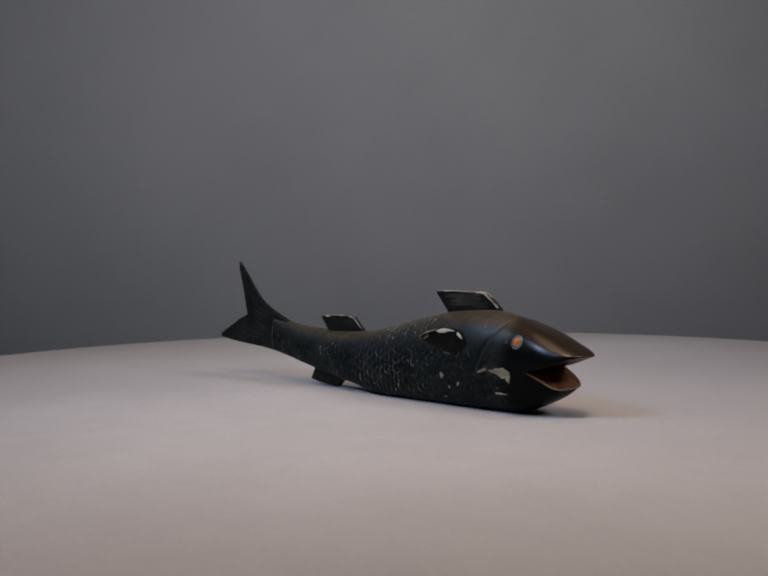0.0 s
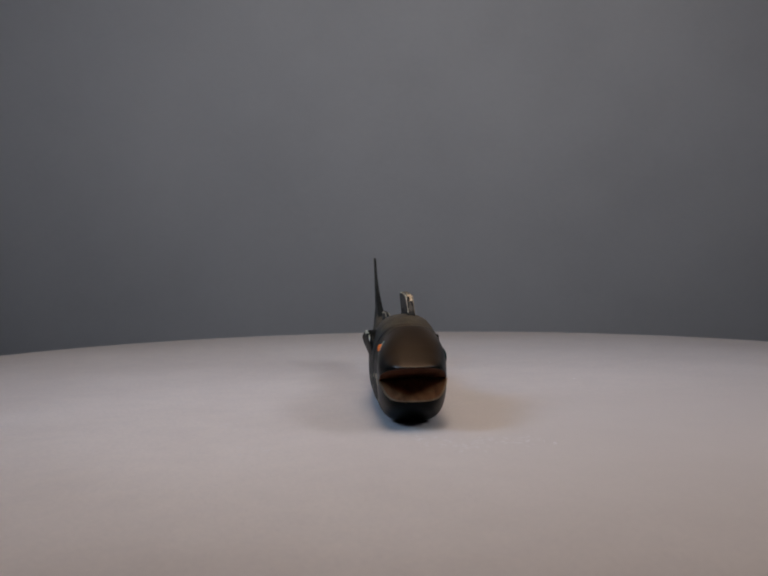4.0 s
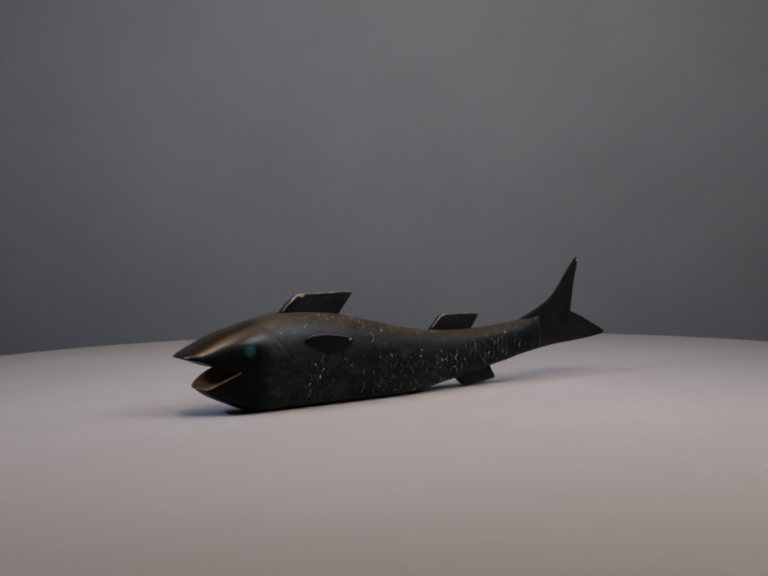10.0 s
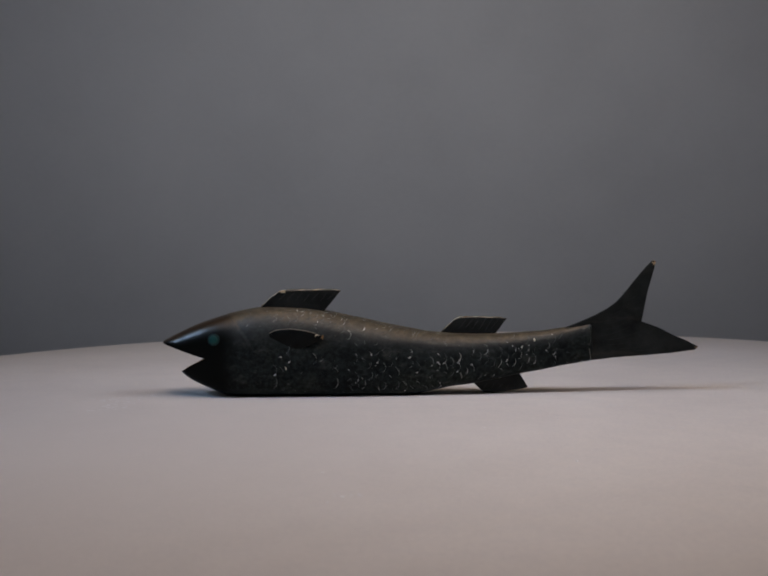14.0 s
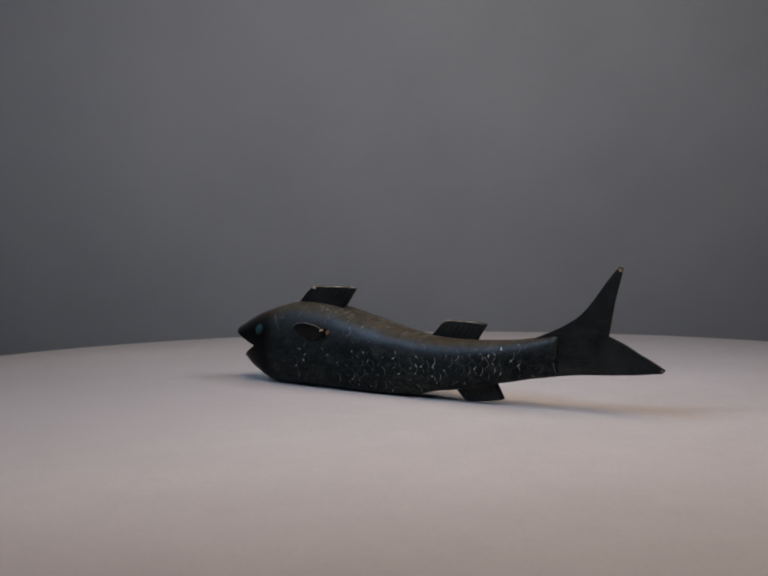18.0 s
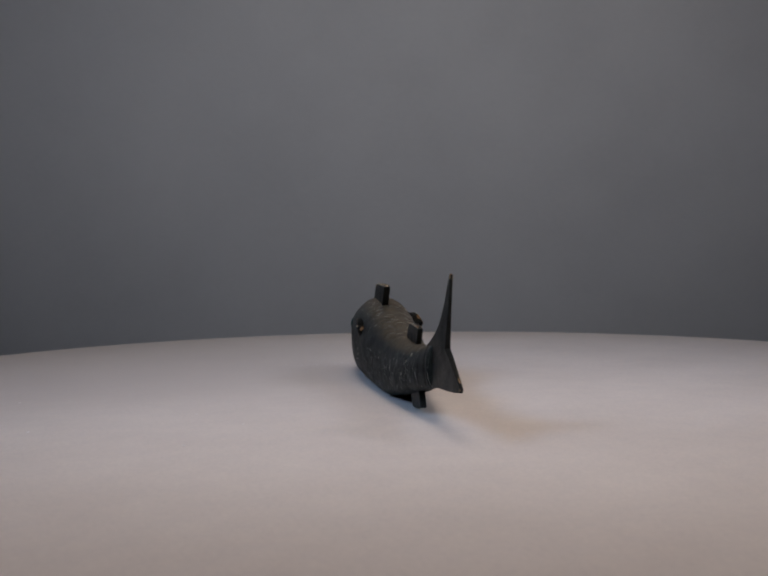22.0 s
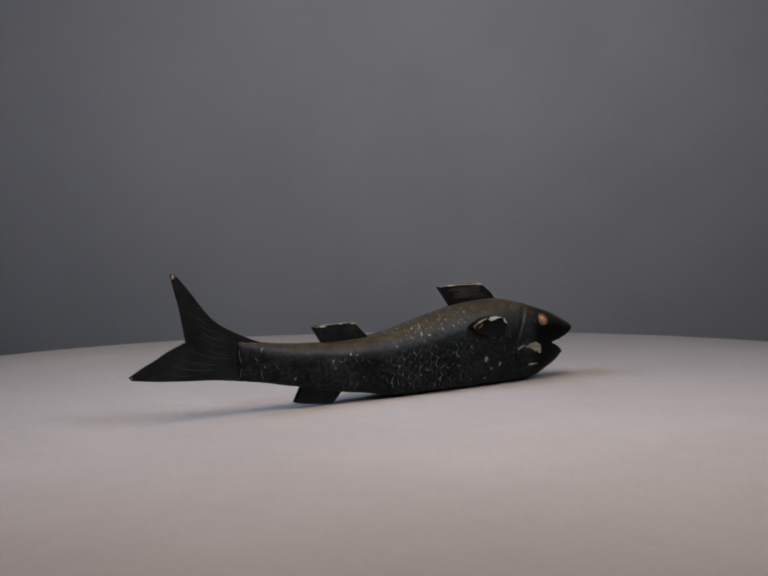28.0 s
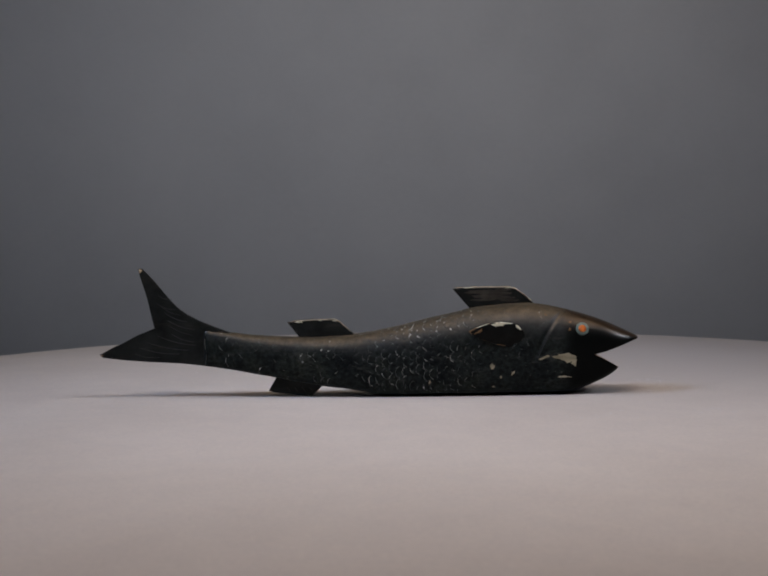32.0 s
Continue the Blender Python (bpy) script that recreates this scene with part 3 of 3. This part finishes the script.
def scale_wear(side, x, a):
    """How plainly the carved scales still show at a place of a flank, and how many bright nicks and glints they have.
    """
    if side < 0:
        plain_net = max(0.72 * hill(x, -0.008, 0.026) * hill(a, -0.70, 0.50), 0.6 * hill(x, -0.066, 0.010) * hill(a, -0.6, 0.6), 1.0 * hill(x, 0.066, 0.022) * hill(a, 0.05, 0.65),
                        0.90 * hill(a, 1.10, 0.35) * hill(x, -0.06, 0.032), 0.42 * hill(x, 0.030, 0.05) * hill(a, -0.2, 0.6), 0.35 * hill(a, 0.1, 0.5) * hill(x, -0.02, 0.03), 0.5 * hill(a, 1.2, 0.4) * hill(x, 0.0, 0.04), 0.08)
        nicks = max(0.50 * hill(x, 0.0, 0.035) * hill(a, -0.70, 0.40), 0.2 * hill(x, -0.064, 0.010) * hill(a, -0.6, 0.5), 0.85 * hill(x, 0.070, 0.024) * hill(a, 0.10, 0.6),
                    0.60 * hill(x, 0.028, 0.035) * hill(a, 0.0, 0.55), 0.35 * hill(x, -0.02, 0.03) * hill(a, 0.1, 0.5), 0.25 * hill(a, 1.1, 0.4))
    else:
        plain_net = max(1.0 * hill(x, -0.004, 0.030) * hill(a, -0.10, 0.75), 0.6 * hill(x, 0.040, 0.020) * hill(a, 0.25, 0.5), 0.7 * hill(a, 1.0, 0.4) * hill(x, -0.02, 0.05), 0.08)
        nicks = max(1.0 * hill(x, -0.005, 0.05) * hill(a, 0.80, 0.28), 0.65 * hill(x, 0.048, 0.014) * hill(a, 0.35, 0.5), 0.08)
    return plain_net, nicks


def carved_scales(body):
    """Overlapping carved scales: each a thin plate, low at its front and proud at its round rear edge, worn pale there."""
    rng = random.Random(11)
    single = []
    for side in (-1, 1):
        size = 0.0047 if side < 0 else 0.0047
        edges, nicks = bmesh.new(), bmesh.new()
        for row in range(60):
            x = -0.0875 + row * size * 0.80
            if x > 0.0985:
                break
            top, low = smooth_value(TOP, x), smooth_value(LOW, x)
            girth = (top - low) * 0.98 + half_width(x) * 1.1
            count = max(3, round(girth / size))
            for k in range(count + 1):
                a0 = math.pi * (k + 0.5 * (row % 2)) / count - math.pi / 2 + rng.uniform(-0.05, 0.05)
                if not -1.25 < a0 < 1.62:
                    continue
                cx = x + rng.uniform(-1, 1) * size * 0.06
                turn = (lambda a: a) if side > 0 else (lambda a: math.pi - a)
                mid = skin(cx, turn(a0))
                if cx - size * 0.45 < gill_edge(mid.z, side) + 0.0015:
                    continue
                patch = noise.noise(Vector((x * 60, a0 * 2.0, side * 5.0)))
                net, bright = scale_wear(side, x, a0)
                high = 0.00005 * min(1.0, 0.30 + 0.8 * net + 0.3 * patch)
                da = math.pi / count * rng.uniform(0.50, 0.56)
                reach = size * rng.uniform(0.50, 0.56)

                def place(th, s, lift):
                    """A point of the plate at the share s of the way from its middle to its outline."""
                    c = math.cos(th)
                    px = cx + s * (reach * c if c > 0 else 0.62 * size * c)
                    return skin(px, turn(a0 + s * da * math.sin(th)), lift)

                keep = min(0.92, max(0.02, net * 1.0 + 0.4 * patch))
                bm = bmesh.new()
                ring_count, rings = 14, []
                for s, wall in ((0.55, False), (1.0, False), (1.04, True)):
                    ring = []
                    for i in range(ring_count):
                        th = 2 * math.pi * i / ring_count
                        rear = 0.5 + 0.5 * math.cos(th) * s
                        ring.append(bm.verts.new(place(th, s, -0.00006 if wall else high * (0.10 + 0.90 * rear) - (0.0 if s < 1 else 0.00003))))
                    rings.append(ring)
                hub = bm.verts.new(skin(cx, turn(a0), high * 0.62))
                for i in range(ring_count):
                    n = (i + 1) % ring_count
                    bm.faces.new((hub, rings[0][i], rings[0][n]))
                    for p, q in zip(rings, rings[1:]):
                        bm.faces.new((p[i], q[i], q[n], p[n]))
                single.append((net + 0.2 * patch, len(single), bm))

                # the rear edge, worn to pale broken arcs
                bright = max(0.02, bright + 0.25 * patch)
                out = lambda p: Vector((0, p.y, (p.z - (top + low) / 2) * 0.6)).normalized()
                u = -1.0
                while u < 0.9:
                    v = min(1.0, u + rng.uniform(0.4, 1.6))
                    if rng.random() < keep and v - u > 0.2:
                        pts = [place((u + (v - u) * i / 6) * 1.45, 0.985 + rng.uniform(-0.02, 0.02), high * 0.96) for i in range(7)]
                        add_strip(edges, pts, rng.uniform(0.00007, 0.00014), out, True, 0.00008)
                        if rng.random() < bright:
                            first = rng.randrange(4)
                            add_strip(nicks, [p + out(p) * 0.00005 for p in pts[first:first + rng.choice((2, 3, 3, 4))]], rng.uniform(0.00015, 0.00030), out, True, 0.00012)
                    u = v + rng.uniform(0.03, 0.3)
        if side > 0:
            # cuts across the back between the fins
            for k in range(60):
                x, half_arc, mid = -0.040 + k * 0.00105 + rng.uniform(-0.0008, 0.0008), rng.uniform(0.06, 0.20), math.pi / 2 + rng.uniform(-0.6, 0.6)
                pts = [skin(x + 0.0008 * math.cos(3 * i / 5) + rng.uniform(-1, 1) * 0.00015, mid - half_arc + 2 * half_arc * i / 5, 0.00006) for i in range(6)]
                add_strip(nicks if k % 3 == 0 else edges, pts, rng.uniform(0.00010, 0.00020), Vector((0, 0, 1)), True, 0.00012)
        # worn line along the rear edge of the smooth head
        pts = []
        for i in range(22):
            z = 0.0455 - (0.0285 if side > 0 else 0.0070) * i / 21
            pts.append(skin_at(gill_edge(z, side) - 0.0011, z, side)[0] + Vector((0, side * 0.00006, 0)))
        part("gill_line", strip(pts, 0.00013, Vector((0, side, 0.3)).normalized()), RAY_CUT, body, "worn line behind the head")
        tagged(part("nick_glints", nicks, NICK_GLINT, body, "small nicks in the lacquer, painted bright as glints"), kind="stuff")
        for a0, a1 in ((-1.0, -0.3), (-0.15, 0.5), (0.6, 1.3)):
            pts = []
            for i in range(8):
                a = a0 + (a1 - a0) * i / 7
                pts.append(skin(0.1068 + 0.0004 * math.sin(5 * a), a if side > 0 else math.pi - a, 0.00004))
            add_strip(edges, pts, 0.00009, lambda p: Vector((0, p.y, (p.z - 0.028) * 0.3)).normalized(), True, 0.00012)
        tagged(part("scale_carving", edges, SCRATCH, body, "worn pale outlines of carved scales"), kind="stuff")
    arch = [skin(-0.0962 + 0.0006 * math.sin(3 * v), radians(52 + 76 * v), 0.00006) for v in (i / 17 for i in range(18))]
    part("gill_line", strip(arch, 0.00012, Vector((-0.2, 0, 1)).normalized()), RAY_CUT, body, "worn line across the head")
    # the plainest scales are pieces of their own; elsewhere they are worn away
    single.sort(key=lambda s: (-s[0], s[1]))
    for rank, (_, _, bm) in enumerate(single):
        if rank < 300:
            part("scale", bm, LACQUER, body)
        else:
            bm.free()


def tree_of(ob):
    bm = bmesh.new()
    bm.from_mesh(ob.data)
    bm.transform(ob.matrix_basis)
    tree = BVHTree.FromBMesh(bm)
    bm.free()
    return tree


def flake(tree, centre, way, wide, high, seed, tilt=0.0, lift=0.00012):
    """A ragged thin patch where paint is gone, laid on a surface along a way (a unit vector into the surface)."""
    way = Vector(way)
    across = Vector((1, 0, 0)) if abs(way.x) < 0.8 else Vector((0, 1, 0))
    up = way.cross(across).normalized()
    across = up.cross(way).normalized()
    if up.z < 0:
        up = -up
    centre = Vector(centre)
    bm = bmesh.new()
    rings, count = [], 18
    for s in (1.0, 0.66, 0.3):
        ring = []
        for k in range(count):
            a = 2 * math.pi * k / count
            r = s * (0.78 + 0.5 * noise.noise(Vector((math.cos(a) * 1.6, math.sin(a) * 1.6, seed * 3.7))) + 0.14 * math.sin(3 * a + seed) + 0.07 * math.sin(7 * a + 2 * seed))
            du, dv = wide * r * math.cos(a), high * r * math.sin(a)
            du, dv = du * math.cos(tilt) - dv * math.sin(tilt), du * math.sin(tilt) + dv * math.cos(tilt)
            start = centre + across * du + up * dv - way * 0.03
            hit = tree.ray_cast(start, way, 0.045)
            if hit[0] is None:
                near = tree.find_nearest(start + way * 0.03)
                place, n = near[0], near[1]
            else:
                place, n = hit[0], hit[1]
            if n.dot(way) > 0:
                n = -n
            ring.append(bm.verts.new(place + n * (lift if s < 1 else 0.00003)))
        rings.append(ring)
    for a, b in zip(rings, rings[1:]):
        for k in range(count):
            n = (k + 1) % count
            bm.faces.new((a[k], a[n], b[n], b[k]))
    bm.faces.new(rings[-1])
    return bm


def chips(thing, body, dorsal, adipose, tail, breast, belly):
    def put(owner, tree, places, way, mat, label):
        for x, y, z, w, h, tilt, seed in places:
            bm = flake(tree, (x, y, z), way, w, h, seed, tilt)
            bm.transform(owner.matrix_basis.inverted())
            part("paint_chip", bm, mat, owner, label)

    right, left, down = (0, -1, 0), (0, 1, 0), (0, 0, -1)
    skin_tree = tree_of(body)
    put(body, skin_tree, ((-0.0915, 0.017, 0.0207, 0.0070, 0.0030, 0.15, 14), (-0.0960, 0.017, 0.0183, 0.0017, 0.0026, 0.2, 2), (-0.0800, 0.017, 0.0213, 0.0040, 0.0009, -0.35, 3),
                          (-0.0905, 0.017, 0.0103, 0.0042, 0.0005, 0.02, 4), (-0.0515, 0.017, 0.0165, 0.0018, 0.0017, 0.3, 6),
                          (-0.0625, 0.017, 0.0128, 0.0008, 0.0017, 0.5, 7), (-0.0520, 0.017, 0.0052, 0.0010, 0.0004, 0.0, 9),
                          (-0.0170, 0.017, 0.0082, 0.0006, 0.0019, 0.2, 12), (-0.0560, 0.017, 0.0105, 0.0007, 0.0011, 0.0, 13)),
        right, TAN, "chip of tan primer")
    put(body, skin_tree, ((-0.0945, 0.017, 0.0400, 0.0012, 0.0009, 0.2, 15), (-0.0940, 0.017, 0.0362, 0.0008, 0.0011, 0.2, 16), (-0.0815, 0.017, 0.0440, 0.0011, 0.0006, 0.4, 17)),
        right, AMBER, "rubbed brown mark")
    put(body, skin_tree, ((-0.0610, -0.017, 0.0165, 0.0005, 0.0011, 0.2, 21), (0.0760, -0.017, 0.0300, 0.0005, 0.0011, 0.3, 22), (0.0690, -0.017, 0.0262, 0.0005, 0.0009, -0.2, 23)),
        left, CREAM, "chip of pale primer")
    # edges of the fins rubbed to the wood
    t = tree_of(dorsal)
    put(dorsal, t, ((-0.0640, MID_Y - 0.0026, 0.06, 0.0036, 0.0020, 0, 31), (-0.0530, MID_Y - 0.0024, 0.06, 0.0020, 0.0007, 0, 32), (-0.0430, MID_Y - 0.0028, 0.06, 0.0030, 0.0007, 0, 33),
                    (-0.0340, MID_Y - 0.0024, 0.06, 0.0028, 0.0009, 0, 34)), down, BARE_WOOD, "edge rubbed to pale wood")
    put(dorsal, t, ((-0.0630, 0.002, 0.0588, 0.0030, 0.0007, 0.05, 35), (-0.0400, 0.002, 0.0590, 0.0040, 0.0005, 0, 36)), right, CREAM, "edge chipped to cream primer")
    put(dorsal, t, ((-0.0640, -0.004, 0.0585, 0.0030, 0.0008, 0.1, 37), (-0.0450, -0.004, 0.0591, 0.0030, 0.0003, 0, 38)), left, BARE_WOOD, "edge rubbed to pale wood")
    slope = Vector((0.7071, 0, -0.7071))
    put(dorsal, t, ((-0.0682, MID_Y - 0.0031, 0.0571, 0.0020, 0.0011, 0, 39),), slope, BARE_WOOD, "corner rubbed to pale wood")
    # the warm light on the front face, painted on as a brown patch
    put(dorsal, t, ((-0.0725, MID_Y - 0.0022, 0.0540, 0.0042, 0.0013, 0, 40),), slope, RUBBED_LIT, "front face painted brown as if lit warm")
    # streaks rubbed along the back fin, lightened as if lit; small-fin cuts
    rng = random.Random(8)
    for x0, x1, z in ((-0.061, -0.040, 0.0570), (-0.064, -0.046, 0.0555), (-0.058, -0.042, 0.0542), (-0.066, -0.050, 0.0530), (-0.055, -0.041, 0.0520), (-0.050, -0.038, 0.0562), (-0.064, -0.055, 0.0578), (-0.068, -0.058, 0.0515), (-0.062, -0.043, 0.0536)):
        pts = [Vector((x0 + (x1 - x0) * i / 9, MID_Y - 0.0024 + 0.0019, z + 0.00012 * math.sin(i * 1.7 + x0 * 900))) for i in range(10)]
        part("streak", strip(pts, rng.uniform(0.0006, 0.0011), Vector((0, 1, 0))), STREAK, dorsal, "rubbed brown streak, lightened as if lit")
    for k in range(4):
        x = 0.0475 + 0.0042 * k
        for sign in (1, -1):
            pts = [Vector((x + 0.0022 * v, MID_Y + sign * 0.0016, 0.0022 + 0.0030 * v)) for v in (0, 0.33, 0.67, 1)]
            part("ray", strip(pts, 0.00012, Vector((0, sign, 0))), RAY_CUT, belly)
    # long fin edges rubbed grey by handling, with the bevel highlight painted in
    for owner, outline, first, last, half, mid, keep in ((dorsal, DORSAL, 1, 7, 0.0019, MID_Y - 0.0024, lambda z: 1.0), (adipose, ADIPOSE, 1, 6, 0.0014, MID_Y + 0.0010, lambda z: 1.0),
                                                         (tail, TAIL, 1, 10, None, MID_Y, thin)):
        for sign in (1, -1):
            pts = []
            for (xa, za), (xb, zb) in zip(outline[first:last], outline[first + 1:last + 1]):
                for v in (0.0, 0.34, 0.67):
                    x, z = xa + (xb - xa) * v, za + (zb - za) * v
                    h = half if half else 0.0024 - 0.0247 * (x / 1000 - 0.098)
                    y = sign * (h * keep(z) - 0.00022) + mid + (0.0015 * (1 - keep(z)) if owner is tail else 0.0)
                    normal = Vector((-(zb - za), 0, xb - xa)).normalized()
                    pts.append(Vector((x / 1000, y, z / 1000)) - normal * 0.00022)
            part("worn_lit_edge", strip(pts, 0.00020 if owner is tail else 0.00046, Vector((-0.25, 0.66 * sign, 0.7)).normalized()), RUBBED_LIT if owner is tail else PALE_EDGE, owner, "edge rubbed pale, with its highlight painted in")
    # pale seams where the back fins are let into the body
    for owner, shift, half, x0, x1 in ((dorsal, MID_Y - 0.0024, 0.0021, -0.0770, -0.0405), (adipose, MID_Y + 0.0010, 0.0019, 0.0235, 0.0555)):
        for sign in (1, -1):
            pts = []
            for i in range(15):
                x = x0 + (x1 - x0) * i / 14
                hit = skin_tree.ray_cast(Vector((x, shift + sign * half + 0.0001 * math.sin(i * 2.3), 0.08)), Vector((0, 0, -1)))
                pts.append(hit[0] + Vector((0, 0, 0.00005)))
            part("seam", strip(pts, 0.00024, Vector((0, 0, 1)), False), SEAM, owner, "thin pale glue seam")
    front = [Vector((-0.0762 + 0.0098 * v, MID_Y - 0.0024 - 0.0017, 0.0503 + 0.0079 * v)) for v in (0, 0.2, 0.4, 0.6, 0.8, 1)]
    pale = [Vector((-0.0752 + 0.0090 * v, MID_Y - 0.0024 + 0.0016, 0.0513 + 0.0071 * v)) for v in (0, 0.2, 0.4, 0.6, 0.8, 1)]
    part("edge_chip", strip(pale, 0.00036, Vector((-0.45, 0.8, 0.35)).normalized(), False), CREAM, dorsal, "front edge chipped to cream primer")
    part("seam", strip(front, 0.00020, Vector((-0.5, -0.8, 0.3)).normalized(), False), SEAM, dorsal, "rubbed front edge")
    t = tree_of(adipose)
    put(adipose, t, ((0.0350, MID_Y, 0.045, 0.0022, 0.0008, 0, 41), (0.0440, MID_Y, 0.045, 0.0016, 0.0007, 0, 42)), down, CREAM, "edge chipped to cream primer")
    put(adipose, t, ((0.0560, MID_Y, 0.045, 0.0030, 0.0009, 0, 43), (0.0385, MID_Y, 0.045, 0.0014, 0.0008, 0, 44)), down, AMBER, "edge rubbed to amber wood")
    put(adipose, t, ((0.0345, 0.003, 0.0420, 0.0020, 0.0005, 0, 45), (0.0430, 0.003, 0.0423, 0.0014, 0.0004, 0, 46), (0.0550, 0.003, 0.0416, 0.0026, 0.0005, 0, 47)), right, CREAM, "edge chipped to cream primer")
    t = tree_of(tail)
    put(tail, t, ((0.1424, 0.003, 0.0712, 0.0012, 0.0012, 0.2, 56),), right, BARE_WOOD, "tip rubbed to pale wood")
    put(tail, t, ((0.1424, -0.003, 0.0712, 0.0012, 0.0012, 0.2, 57),), left, BARE_WOOD, "tip rubbed to pale wood")
    put(tail, t, ((0.1424, MID_Y, 0.074, 0.0016, 0.0013, 0, 51), (0.1605, MID_Y, 0.04, 0.0024, 0.0005, 0, 53)), down, LIP_WOOD, "edge rubbed to pale wood")
    put(tail, t, ((0.1652, 0.002, 0.0243, 0.0012, 0.0006, -0.3, 54),), right, LIP_WOOD, "tip rubbed to pale wood")
    put(tail, t, ((0.1652, -0.002, 0.0243, 0.0012, 0.0006, -0.3, 55),), left, LIP_WOOD, "tip rubbed to pale wood")
    t = tree_of(breast[1])
    put(breast[1], t, ((-0.0560, 0.02, 0.0402, 0.0068, 0.0016, -0.05, 61), (-0.0655, 0.02, 0.0382, 0.0026, 0.0010, 0.9, 62)), right, CREAM, "chip of cream primer")
    put(breast[1], t, ((-0.0440, 0.02, 0.0362, 0.0034, 0.0007, -0.5, 63), (-0.0450, 0.02, 0.0312, 0.0040, 0.0003, 0.45, 64), (-0.0560, 0.02, 0.0285, 0.0030, 0.0003, 0.1, 65)), right, AMBER, "edge rubbed to amber wood")
    put(breast[1], t, ((-0.0460, MID_Y + 0.0185, 0.045, 0.0050, 0.0010, 0, 66),), down, AMBER, "edge rubbed to amber wood")
    t = tree_of(breast[0])
    put(breast[0], t, ((-0.0430, -0.02, 0.0352, 0.0024, 0.0006, 0.35, 72),), left, BARE_WOOD, "edge rubbed to brown wood")


def motions():
    rows = [(t, pose(0, 0, 0, 0, 0, 1.89 + TURN * (t - 13.5))) for t in range(0, 33)]
    walk(carved, rows)
    walk(plate, [(t, pose(0, 0, -0.1, 0, 0, TURN * (t - 13.5))) for t in range(0, 33)])


SCUFFS = [(-0.151, -0.013, 0.009, 26), (-0.150, -0.031, 0.008, 24), (-0.147, -0.049, 0.006, 12), (-0.142, 0.002, 0.008, 12), (-0.157, 0.069, 0.008, 10),
          (-0.094, 0.084, 0.009, 10), (0.116, -0.043, 0.005, 9), (-0.001, -0.247, 0.004, 5), (0.144, 0.035, 0.007, 7)]
DUST = [(0.1348, -0.1106, 0.0008), (0.0865, -0.1862, 0.0008), (-0.0116, -0.2093, 0.0006), (0.0012, -0.2490, 0.0008), (0.0842, -0.0856, 0.0007), (0.0492, -0.1098, 0.0006)]
room()
studio_table()
plate = turntable()
carved = fish()
motions()
